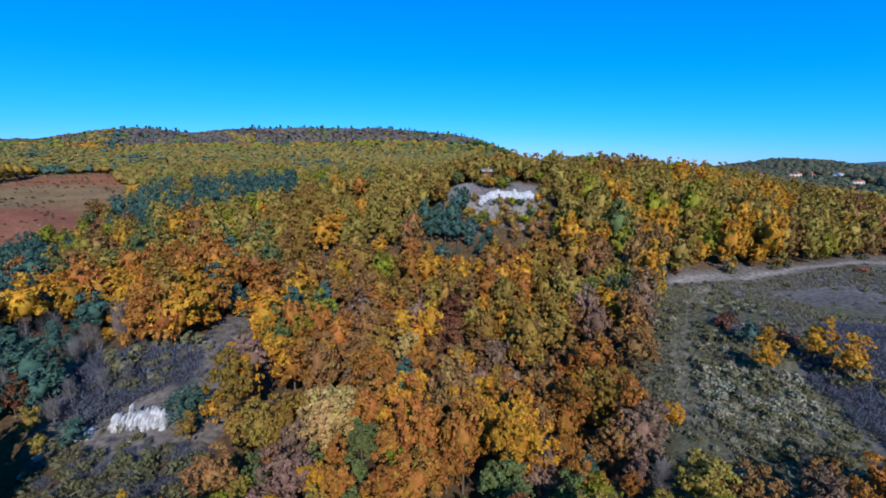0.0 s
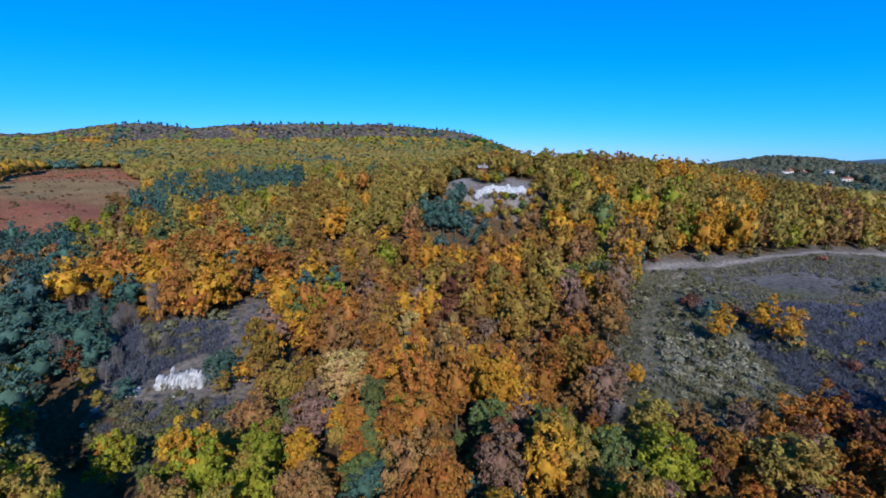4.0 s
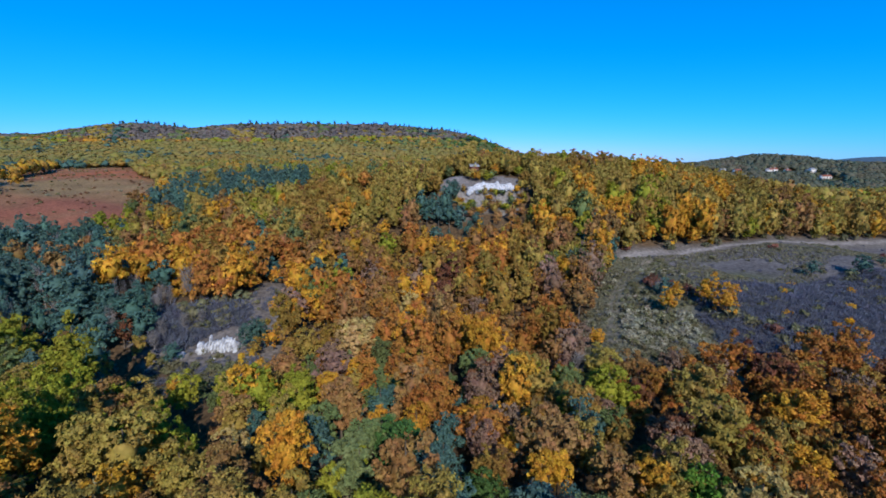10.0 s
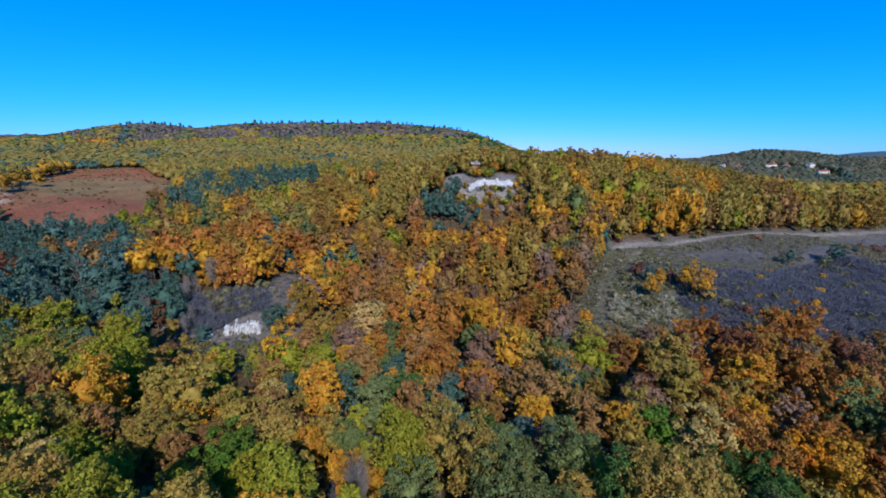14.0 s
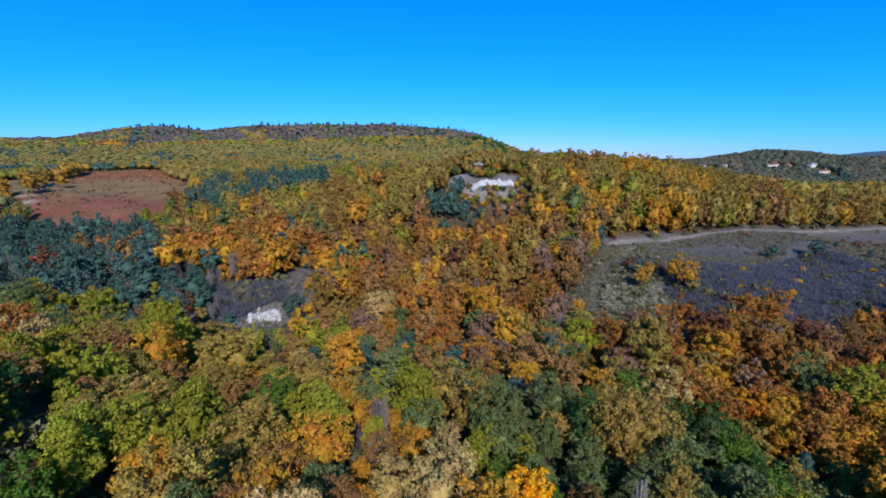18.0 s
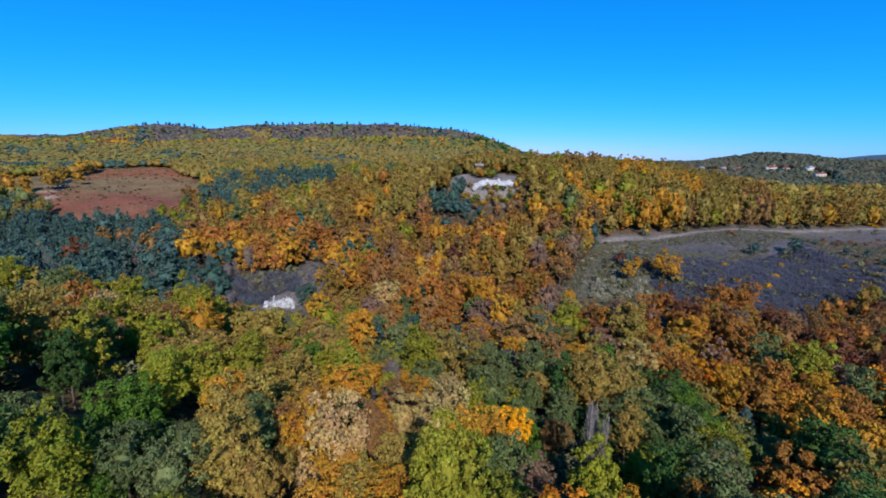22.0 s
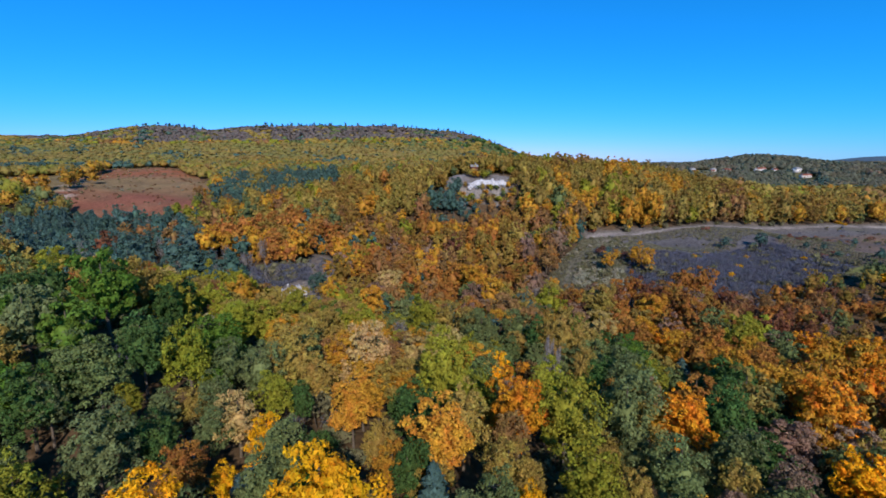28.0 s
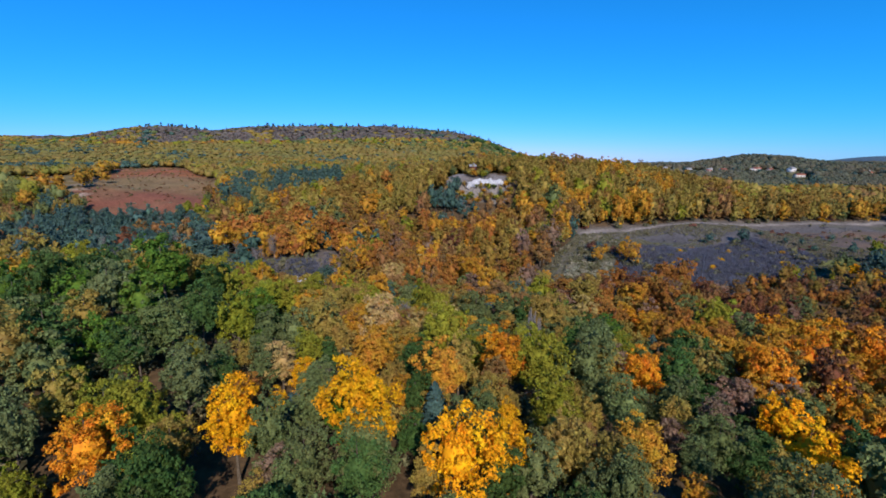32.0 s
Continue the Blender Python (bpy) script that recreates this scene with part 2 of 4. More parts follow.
def make_ground():
    n, a, k = 380, 34.0, math.asinh(4200 / 34.0)
    u = a * np.sinh(np.linspace(-k, k, n + 1))
    gx, gy = np.meshgrid(u, u + 55.0)
    x, y = gx.ravel(), gy.ravel()
    z = ground_z(x, y)
    v = np.stack([x, y, z], 1)
    i = np.arange(n * (n + 1)).reshape(n, n + 1)[:, :-1].ravel()
    f = np.stack([i, i + 1, i + n + 2, i + n + 1], 1)
    cover = np.tile(np.array([0.085, 0.055, 0.03, 1.0]), (len(x), 1))
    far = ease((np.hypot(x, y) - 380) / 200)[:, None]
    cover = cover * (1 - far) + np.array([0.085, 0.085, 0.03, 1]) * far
    # beyond 1900 m the cover turns bluer: aerial haze painted into the ground
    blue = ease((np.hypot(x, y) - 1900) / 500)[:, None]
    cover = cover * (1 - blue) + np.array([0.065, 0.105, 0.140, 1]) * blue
    jx, jy = x + 2.2 * wave(x, y, 5.0), y + 2.2 * wave(y, x, 6.0, 2)

    def lay(mask, colour):
        m = np.clip(np.asarray(mask, float), 0, 1)[:, None]
        cover[:] = cover * (1 - m) + np.array([*colour, 1.0]) * m

    lay(inside(MEADOW, jx, jy), (0.098, 0.092, 0.094))
    lay(inside(MEADOW, jx, jy) * ease(wave(x, y, 9, 1) + 0.1) * 0.8, (0.080, 0.085, 0.045))
    lay(inside(LEA, jx, jy), (0.098, 0.096, 0.062))
    lay(inside(LEA, jx, jy) * ease(wave(x, y, 4, 3) - 0.1) * 0.7, (0.140, 0.134, 0.098))
    lay(inside([(122, 64), (128, 96), (150, 118), (215, 134), (330, 130), (210, 60)], jx, jy) * (0.55 + 0.4 * ease(wave(x, y, 7, 2) + 0.4)), (0.135, 0.092, 0.066))
    lay(inside([(121, 60), (130, 64), (136, 58), (131, 51), (122, 53)], jx, jy) * 0.8, (0.150, 0.165, 0.045))
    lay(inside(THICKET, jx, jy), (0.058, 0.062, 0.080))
    rise = (y - 150 - 0.12 * (x + 200)) / 150 + 0.09 * wave(x, y, 14, 2)
    lay(inside(HEATH, jx, jy), (0.225, 0.102, 0.052))
    lay(inside(HEATH, jx, jy) * np.exp(-((rise - 0.42) / 0.2) ** 2), (0.185, 0.128, 0.064))
    lay(inside(HEATH, jx, jy) * np.exp(-((rise - 0.08) / 0.13) ** 2) * 0.8, (0.168, 0.060, 0.042))
    lay(inside(HEATH, jx, jy) * np.exp(-((rise - 0.85) / 0.14) ** 2) * 0.8, (0.275, 0.088, 0.038))
    lay(inside(HEATH, jx, jy) * ease(wave(x * 0.6, y, 7, 4) - 0.1) * 0.5, (0.120, 0.082, 0.046))
    lay(inside(FIELD, jx, jy), (0.165, 0.122, 0.056))
    lay(0.9 * ease(2.0 - near_line(HEATH_PATH, x, y) / 1.2), (0.30, 0.25, 0.21))
    lay(inside([(-50 + 1.18 * (p + 50), 72 + 1.2 * (q - 72)) for p, q in SCAR], jx, jy), (0.130, 0.112, 0.100))
    lay(inside(SCAR, jx, jy) * ease(np.sin((x * 0.8 + y * 0.35) * 1.1 + 1.2 * np.sin(y * 0.2)) - 0.1) * 0.45, (0.215, 0.195, 0.180))
    lay(inside(TANGLE, jx, jy) * 0.9, (0.085, 0.078, 0.080))
    lay(inside(QUARRY, jx, jy), (0.16, 0.145, 0.13))
    for bench in BENCHES:
        lay(inside(bench, jx, jy), (0.20, 0.185, 0.175))
    lay(inside(CLEARING, jx, jy) * 0.8, (0.15, 0.14, 0.14))
    lay(inside(GULLY, jx, jy), (0.25, 0.19, 0.16))
    lay(inside(HOUSES, jx, jy), (0.14, 0.13, 0.06))
    lay(0.9 * ease(2.6 - near_line(TRACK, jx, jy) / 2.5), (0.115, 0.102, 0.092))
    lay(0.9 * ease(1.6 - near_line(TRACK, x, y + 0.6 * wave(x, y, 7)) / 1.0), (0.25, 0.228, 0.215))
    lay(0.7 * ease(1.6 - np.abs(near_line(RUTS, x, y) - 0.9) / 0.35), (0.20, 0.17, 0.14))
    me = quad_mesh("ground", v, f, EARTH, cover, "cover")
    me.polygons.foreach_set("use_smooth", np.ones(len(f), bool))
    return tagged(new("ground", me), "rolling valley floor with leaf litter, dry grass and soil", "ground", kind="structure")


def quad_mesh(name, v, f, material, colour=None, attribute="tint"):
    """A mesh from arrays of corners and faces."""
    me = bpy.data.meshes.new(name)
    me.vertices.add(len(v))
    me.vertices.foreach_set("co", np.ascontiguousarray(v, np.float32).ravel())
    k = f.shape[1]
    me.loops.add(k * len(f))
    me.loops.foreach_set("vertex_index", np.ascontiguousarray(f, np.int32).ravel())
    me.polygons.add(len(f))
    me.polygons.foreach_set("loop_start", np.arange(0, k * len(f), k, dtype=np.int32))
    if colour is not None:
        me.attributes.new(attribute, "FLOAT_COLOR", "POINT").data.foreach_set("color", np.ascontiguousarray(colour, np.float32).ravel())
    me.materials.append(material)
    me.update(calc_edges=True)
    return me


ground = make_ground()

# ---- trees: shapes ----
def unit(v):
    return v / np.maximum(np.linalg.norm(v, axis=-1, keepdims=True), 1e-9)


def join(*pieces):
    v, f, at = [], [], 0
    if len({pf.shape[1] for _, pf in pieces}) > 1:
        pieces = [(pv, np.concatenate([pf[:, :3], pf[:, [0, 2, 3]]]) if pf.shape[1] == 4 else pf) for pv, pf in pieces]
    for pv, pf in pieces:
        v.append(pv)
        f.append(pf + at)
        at += len(pv)
    return np.concatenate(v), np.concatenate(f)


def leaves(rng, centre, normal, size, long=0.62):
    """A small pointed spray of leaves at each centre."""
    n = len(centre)
    normal = unit(normal)
    u = unit(np.cross(normal, rng.normal(size=(n, 3))))
    w = np.cross(normal, u)
    s = (size * rng.uniform(0.6, 1.4, n))[:, None]
    k = rng.uniform(-0.5, 0.5, (n, 1))
    v = np.stack([centre + u * s, centre - u * s * 0.6 + w * s * (long + 0.4 * k), centre - u * s * 0.5 - w * s * (long - 0.4 * k)], 1)
    return v.reshape(-1, 3), np.arange(3 * n).reshape(n, 3)


def lump(rng, centre, radii, k=3):
    """An uneven closed body of k x k faces a side."""
    lin = np.linspace(-1, 1, k + 1)
    a, b = np.meshgrid(lin, lin)
    a, b, c = a.ravel(), b.ravel(), np.ones((k + 1) ** 2)
    i = np.arange(k * (k + 1)).reshape(k, k + 1)[:, :-1].ravel()
    face = np.stack([i, i + 1, i + k + 2, i + k + 1], 1)
    sides = [(a, b, c), (b, a, -c), (c, a, b), (-c, b, a), (b, c, a), (a, -c, b)]
    v, f = join(*[(np.stack(s, 1), face) for s in sides])
    v = unit(v)
    ph = rng.uniform(0, 6, 3)
    bump = 1 + 0.16 * np.sin(v[:, :1] * 5 + ph[0]) * np.sin(v[:, 1:2] * 5 + ph[1]) + 0.12 * np.sin(v[:, 2:] * 7 + ph[2])
    v = v * bump * np.asarray(radii) + np.asarray(centre)
    _, first, back = np.unique(v.round(4), axis=0, return_index=True, return_inverse=True)
    return v[first], back.reshape(-1)[f]


def limb(a, b, ra, rb, sides=5, rings=1, sway=0.0, rng=None):
    """A tapered branch from a to b."""
    a, b = np.asarray(a, float), np.asarray(b, float)
    d = unit(b - a)
    u = unit(np.cross(d, (0.3, 0.9, 0.2)))
    w = np.cross(d, u)
    ang = np.linspace(0, 2 * np.pi, sides, endpoint=False)
    v = []
    for j in range(rings + 1):
        k = j / rings
        c = a + (b - a) * k + (0 if rng is None else u * sway * rng.normal() * (0 < j < rings))
        v.append(c + (ra + (rb - ra) * k) * (np.cos(ang)[:, None] * u + np.sin(ang)[:, None] * w))
    v = np.concatenate(v)
    f = []
    for j in range(rings):
        for s in range(sides):
            t = (s + 1) % sides
            f.append((j * sides + s, j * sides + t, (j + 1) * sides + t, (j + 1) * sides + s))
    return v, np.array(f)


def broad_crown(rng, wide, tall, foot, count, leaf, lobes=14, core=0.5, taper=0.0):
    """A broad-leaved crown: limbs end in lobes, lobes in sprays, sprays in leaves; gaps stay between them."""
    mid = foot + tall / 2
    k = np.arange(lobes) + 0.5
    el = np.arccos(1 - 1.8 * k / lobes)
    az = k * 2.4 + rng.uniform(0, 6)
    d = np.stack([np.sin(el) * np.cos(az), np.sin(el) * np.sin(az), np.cos(el)], 1)
    half = np.array([wide / 2, wide / 2, tall / 2])
    lean = rng.normal(size=2) * 0.07 * wide
    centres = d * half * rng.uniform(0.48, 0.92, (lobes, 1)) + (0, 0, mid)
    centres[:, :2] = centres[:, :2] * (1 - taper * d[:, 2:]) + lean * (d[:, 2:] + 0.4)
    radius = rng.uniform(0.2, 0.42, lobes) * wide / 2 * (14 / lobes) ** 0.4
    if count < 200:
        each = rng.choice(lobes, count, p=radius**2 / (radius**2).sum())
        out = unit(rng.normal(size=(count, 3)) + d[each] * 0.8 + (0, 0, 0.2))
        at = centres[each] + out * radius[each][:, None] * rng.uniform(0.9, 1.08, (count, 1)) * (1.1, 1.1, 0.95)
        return join(lump(rng, (0, 0, mid), half * core, 2), leaves(rng, at, out + 0.2 * rng.normal(size=(count, 3)) + (0, 0, 0.2), leaf))
    sprays = max(3 * lobes, count // 26)
    of = rng.choice(lobes, sprays, p=radius**2 / (radius**2).sum())
    way = unit(rng.normal(size=(sprays, 3)) + d[of] * 0.95 + (0, 0, 0.25))
    hub = centres[of] + way * (radius[of] * rng.uniform(0.7, 1.25, sprays))[:, None]
    reach_of = radius[of] * rng.uniform(0.42, 0.8, sprays)
    each = rng.integers(0, sprays, count)
    out = unit(rng.normal(size=(count, 3)) + way[each] * 0.8 + (0, 0, 0.45))
    at = hub[each] + out * (reach_of[each] * rng.uniform(0.35, 1.2, count))[:, None] * (1.2, 1.2, 0.85)
    inner = rng.random(count) < 0.22
    at[inner] = unit(at[inner] - (0, 0, mid)) * half * core * rng.uniform(0.98, 1.2, (inner.sum(), 1)) + (0, 0, mid)
    tips = leaves(rng, at, out + 0.5 * rng.normal(size=(count, 3)) + (0, 0, 0.15), leaf)
    return join(lump(rng, (0, 0, mid), half * core, 2), tips)


def cone_crown(rng, wide, tall, foot, count, leaf, power=0.85):
    """A conifer: whorls of drooping boughs round the stem."""
    h = rng.uniform(0, 1, count) ** 1.35
    tiers = 9
    h = (np.floor(h * tiers) + 0.5 + rng.normal(0, 0.22, count)) / tiers
    h = np.clip(h, 0, 0.995)
    az = rng.uniform(0, 2 * np.pi, count)
    reach = wide / 2 * (1 - h) ** power * (1 + 0.16 * np.sin(az * 5 + np.floor(h * tiers) * 2.1)) * np.sqrt(rng.uniform(0.35, 1.05, count))
    at = np.stack([np.cos(az) * reach, np.sin(az) * reach, foot + h * tall - 0.18 * reach], 1)
    out = np.stack([np.cos(az), np.sin(az), np.full(count, 0.7)], 1)
    body = lump(rng, (0, 0, foot + tall * 0.36), (wide * 0.27, wide * 0.27, tall * 0.36), 2)
    return join(body, leaves(rng, at, out + 0.4 * rng.normal(size=(count, 3)), leaf, 0.5))


def stem(rng, tall, thick, foot, spread, limbs=5):
    top = np.array([rng.normal() * 0.3, rng.normal() * 0.3, tall])
    pieces = [limb((0, 0, -1.2), (0, 0, 0.5), thick * 1.35, thick, 6), limb((0, 0, 0.5), top, thick, thick * 0.25, 6, 3, thick * 0.5, rng)]
    for j in range(limbs):
        k = foot / tall + (0.95 - foot / tall) * (j + 0.3) / limbs
        az = j * 2.4 + rng.uniform(0, 1)
        a = top * k
        r = spread * (1.05 - k) * rng.uniform(0.8, 1.2)
        b = a + np.array([math.cos(az) * r, math.sin(az) * r, r * rng.uniform(0.5, 1.0)])
        pieces.append(limb(a, b, thick * 0.45 * (1.1 - k * 0.6), thick * 0.08, 4, 2, 0.15, rng))
    return join(*pieces)


def twigs(rng, tall, foot, wide, count, thick=0.022):
    """Bare twigs fanning up from the limbs."""
    pieces = []
    for _ in range(count):
        h = foot + (tall - foot) * rng.uniform(0.1, 0.9)
        az, r = rng.uniform(0, 6.28), wide / 2 * rng.uniform(0.0, 0.5)
        a = np.array([math.cos(az) * r, math.sin(az) * r, h])
        b = a + np.array([math.cos(az) * wide * 0.2, math.sin(az) * wide * 0.2, rng.uniform(0.8, 2.0)]) + rng.normal(size=3) * 0.3
        pieces.append(limb(a, b, thick, thick * 0.35, 3))
    return join(*pieces)


def upright(rng, tall, wide, count):
    """A leafless poplar: steep twigs close along the stem, in a narrow spindle."""
    pieces = []
    for _ in range(count):
        k = rng.uniform(0.12, 0.97)
        az, r = rng.uniform(0, 6.283), wide / 2 * math.sin(math.pi * min(1.0, 0.15 + 0.85 * k)) ** 0.6 * rng.uniform(0.2, 1.0)
        a = np.array([math.cos(az) * r * 0.4, math.sin(az) * r * 0.4, tall * k * 0.92])
        b = a + np.array([math.cos(az) * r * 0.6, math.sin(az) * r * 0.6, rng.uniform(0.7, 1.6)])
        pieces.append(limb(a, b, 0.035, 0.012, 3))
    return join(*pieces)


def thorn(rng, wide, tall, count, thick):
    """A leafless shrub: a rounded tangle of thin twigs that point up and outward."""
    way = unit(rng.normal(size=(count, 3)) * (1, 1, 0.8) + (0, 0, 0.5))
    way[:, 2] = np.abs(way[:, 2])
    hub = rng.normal(size=(4, 3)) * (wide * 0.16, wide * 0.16, 0)
    foot = hub[rng.integers(0, 4, count)] + way * (wide * 0.36, wide * 0.36, tall * 0.7) * rng.uniform(0.15, 0.85, (count, 1))
    tip = foot + unit(way + 0.55 * rng.normal(size=(count, 3)) + (0, 0, 0.35)) * (tall * rng.uniform(0.18, 0.42, count))[:, None]
    side = unit(np.cross(tip - foot, rng.normal(size=(count, 3)))) * thick
    v = np.stack([foot - side, foot + side, tip], 1)
    return v.reshape(-1, 3), np.arange(3 * count).reshape(count, 3)


def bush(rng, wide, tall, count, leaf):
    lobes = 5
    c = rng.normal(size=(lobes, 3)) * (wide * 0.2, wide * 0.2, tall * 0.1) + (0, 0, tall * 0.42)
    each = rng.integers(0, lobes, count)
    out = unit(rng.normal(size=(count, 3)) + (0, 0, 0.5))
    at = c[each] + out * np.array([wide * 0.3, wide * 0.3, tall * 0.45]) * rng.uniform(0.6, 1.1, (count, 1))
    at[:, 2] = np.maximum(at[:, 2], 0.03)
    return leaves(rng, at, out + 0.5 * rng.normal(size=(count, 3)), leaf)


rng = np.random.default_rng(7)
# kind: for each grade (near, middle, far, farther, farthest, right below the flight) some crowns to choose from
SHAPES = {
    "oak": [[broad_crown(rng, w, t, 1.7, n, s, lobes, 0.42 if n > 2000 else 0.58 if n > 200 else 0.94) for w, t, lobes in forms] for n, s, forms in (
        (3400, 0.27, ((7.2, 9.0, 30), (6.4, 9.6, 26), (7.8, 8.6, 32), (5.8, 9.6, 24), (6.8, 9.2, 28))),
        (2300, 0.30, ((7.2, 9.0, 22), (6.0, 9.8, 20), (7.6, 8.6, 22), (5.6, 9.6, 18), (6.6, 9.4, 21))),
        (820, 0.47, ((7.2, 9.0, 17), (6.0, 9.6, 15), (7.6, 8.6, 17), (5.6, 9.4, 14), (6.8, 9.0, 16))),
        (110, 1.08, ((7.4, 8.6, 7), (6.8, 9.0, 7), (7.8, 8.2, 7))),
        (30, 2.0, ((7.4, 8.6, 5), (6.8, 9.0, 5), (7.8, 8.2, 5))),
        (6200, 0.19, ((7.2, 9.0, 36), (6.4, 9.6, 30), (7.8, 8.6, 38), (5.8, 9.6, 28), (6.8, 9.2, 34))))],
    "pine": [[broad_crown(rng, w, t, 0.9, n, s, lobes, 0.38 if n > 2000 else 0.5 if n > 200 else 0.85, 0.58) for w, t, lobes in forms] for n, s, forms in (
        (2600, 0.255, ((6.4, 9.6, 24), (5.8, 10.4, 22), (6.8, 9.2, 26))),
        (1700, 0.30, ((6.4, 9.6, 20), (5.8, 10.4, 18))),
        (860, 0.43, ((6.4, 9.6, 14), (5.8, 10.2, 12))),
        (70, 1.3, ((6.4, 9.4, 7), (5.8, 10.0, 7))),
        (26, 2.2, ((6.4, 9.4, 5), (5.8, 10.0, 5))),
        (5200, 0.175, ((6.4, 9.6, 30), (5.8, 10.4, 28), (6.8, 9.2, 32))))],
    "spruce": [[cone_crown(rng, w, t, 0.9, n, s, p) for w, t, p in forms] for n, s, forms in (
        (1800, 0.36, ((6.0, 9.8, 0.62), (5.4, 10.4, 0.7))),
        (850, 0.56, ((6.0, 9.8, 0.6), (5.4, 10.4, 0.66))),
        (340, 0.84, ((6.0, 9.8, 0.6), (5.4, 10.4, 0.66))),
        (64, 1.8, ((6.4, 9.4, 0.45), (5.8, 10.0, 0.5))),
        (26, 2.6, ((6.2, 9.6, 0.5), (5.6, 10.4, 0.6))))],
    "bare": [[join(twigs(rng, 10, 3, 5.0, k, 0.03), twigs(rng, 9, 2.5, 5.6, k, 0.03)) for _ in range(2)] for k in (330, 200, 80, 20, 8)],
    "column": [[upright(rng, 10.5, 1.9, k) for _ in range(3)] for k in (420, 300, 160, 40, 20)],
    "thorn": [[thorn(rng, w, t, n, s) for w, t in ((2.6, 1.8), (2.2, 1.4), (3.0, 2.1))] for n, s in ((420, 0.022), (300, 0.03), (130, 0.05), (30, 0.13), (12, 0.3))],
    "shrub": [[bush(rng, w, t, n, s) for w, t in ((2.4, 1.7), (2.0, 1.3), (3.0, 1.9))] for n, s in ((280, 0.2), (160, 0.26), (75, 0.37), (24, 0.75), (12, 1.0))],
}
STEMS = {"oak": [stem(rng, 9.5, 0.24, 2.6, 3.0) for _ in range(3)], "pine": [stem(rng, 10.5, 0.2, 2.0, 1.2, 4) for _ in range(2)], "spruce": [stem(rng, 11.0, 0.2, 2.0, 1.0, 4)],
         "column": [stem(rng, 10.8, 0.16, 1.5, 0.4, 5)], "bare": [stem(rng, 10.0, 0.2, 2.2, 3.4, 8) for _ in range(2)], "thorn": [join(*[limb((0, 0, -0.3), (0.7 * math.cos(a), 0.7 * math.sin(a), 1.3), 0.05, 0.02, 3) for a in (0.5, 2.6, 4.7)])], "shrub": [join(*[limb((0, 0, -0.3), (0.5 * math.cos(a), 0.5 * math.sin(a), 0.9), 0.05, 0.02, 3) for a in (0, 2.1, 4.2)])]}

# ---- trees: hues ----
# hue: kind of shape, colour of the leaves, what it is, how it looks
HUES = {
    "rust": ("oak", (0.306, 0.130, 0.031), "rust-brown oak with dry autumn leaves in the wood", "oak"),
    "brown": ("oak", (0.236, 0.128, 0.048), "dull brown beech with withered leaves in the wood", "beech"),
    "maroon": ("oak", (0.165, 0.070, 0.036), "dark reddish-brown cherry tree in the autumn wood", "cherry_tree"),
    "bronze": ("oak", (0.236, 0.144, 0.033), "bronze-green oak turning brown in the autumn wood", "oak"),
    "olive": ("oak", (0.262, 0.192, 0.046), "olive-yellow hornbeam turning colour in the wood", "hornbeam"),
    "lime": ("oak", (0.212, 0.214, 0.024), "yellow-green field maple in the mixed wood", "field_maple"),
    "green": ("oak", (0.086, 0.160, 0.022), "fresh green ash tree among turning trees", "ash_tree"),
    "deep": ("oak", (0.050, 0.098, 0.026), "dark green alder in the mixed wood", "alder"),
    "sage": ("oak", (0.114, 0.146, 0.053), "grey-green linden in the mixed wood", "linden"),
    "gold": ("oak", (0.690, 0.338, 0.012), "golden-yellow maple in full autumn colour", "maple"),
    "orange": ("oak", (0.560, 0.212, 0.018), "bright orange maple in full autumn colour", "maple"),
    "mauve": ("oak", (0.202, 0.128, 0.090), "grey-brown oak with withered leaves in the wood", "oak"),
    "amber": ("oak", (0.425, 0.215, 0.027), "amber-yellow maple turning in the autumn wood", "maple"),
    # the ridge's hue is greyed: the haze over it sits in the leaf colour
    "dusk": ("oak", (0.140, 0.120, 0.106), "bare brown beech on the far ridge, its colour muted for haze", "beech"),
    "cream": ("oak", (0.360, 0.258, 0.098), "pale straw-coloured poplar in the wood", "poplar"),
    "pine": ("pine", (0.060, 0.116, 0.096), "blue-green pine among the autumn trees", "pine"),
    "spruce": ("spruce", (0.052, 0.098, 0.086), "blue-grey spruce among the autumn trees", "spruce"),
    "bare": ("bare", (0.160, 0.136, 0.128), "leafless grey tree among the autumn trees", "bare_tree"),
    "column": ("column", (0.2, 0.18, 0.18), "leafless pale grey poplar with upright twigs", "bare_poplar"),
    "shrub_grey": ("thorn", (0.104, 0.112, 0.145), "low grey leafless blackthorn shrub in the meadow", "blackthorn_shrub"),
    "shrub_olive": ("shrub", (0.135, 0.130, 0.068), "low olive-green shrub in the meadow", "shrub"),
    "shrub_gold": ("shrub", (0.468, 0.247, 0.013), "low golden-yellow shrub in the meadow", "shrub"),
    "shrub_straw": ("shrub", (0.260, 0.250, 0.180), "low pale straw-coloured shrub in the meadow", "straw_shrub"),
    "shrub_red": ("shrub", (0.165, 0.072, 0.050), "low russet shrub on the open ground", "russet_shrub"),
}
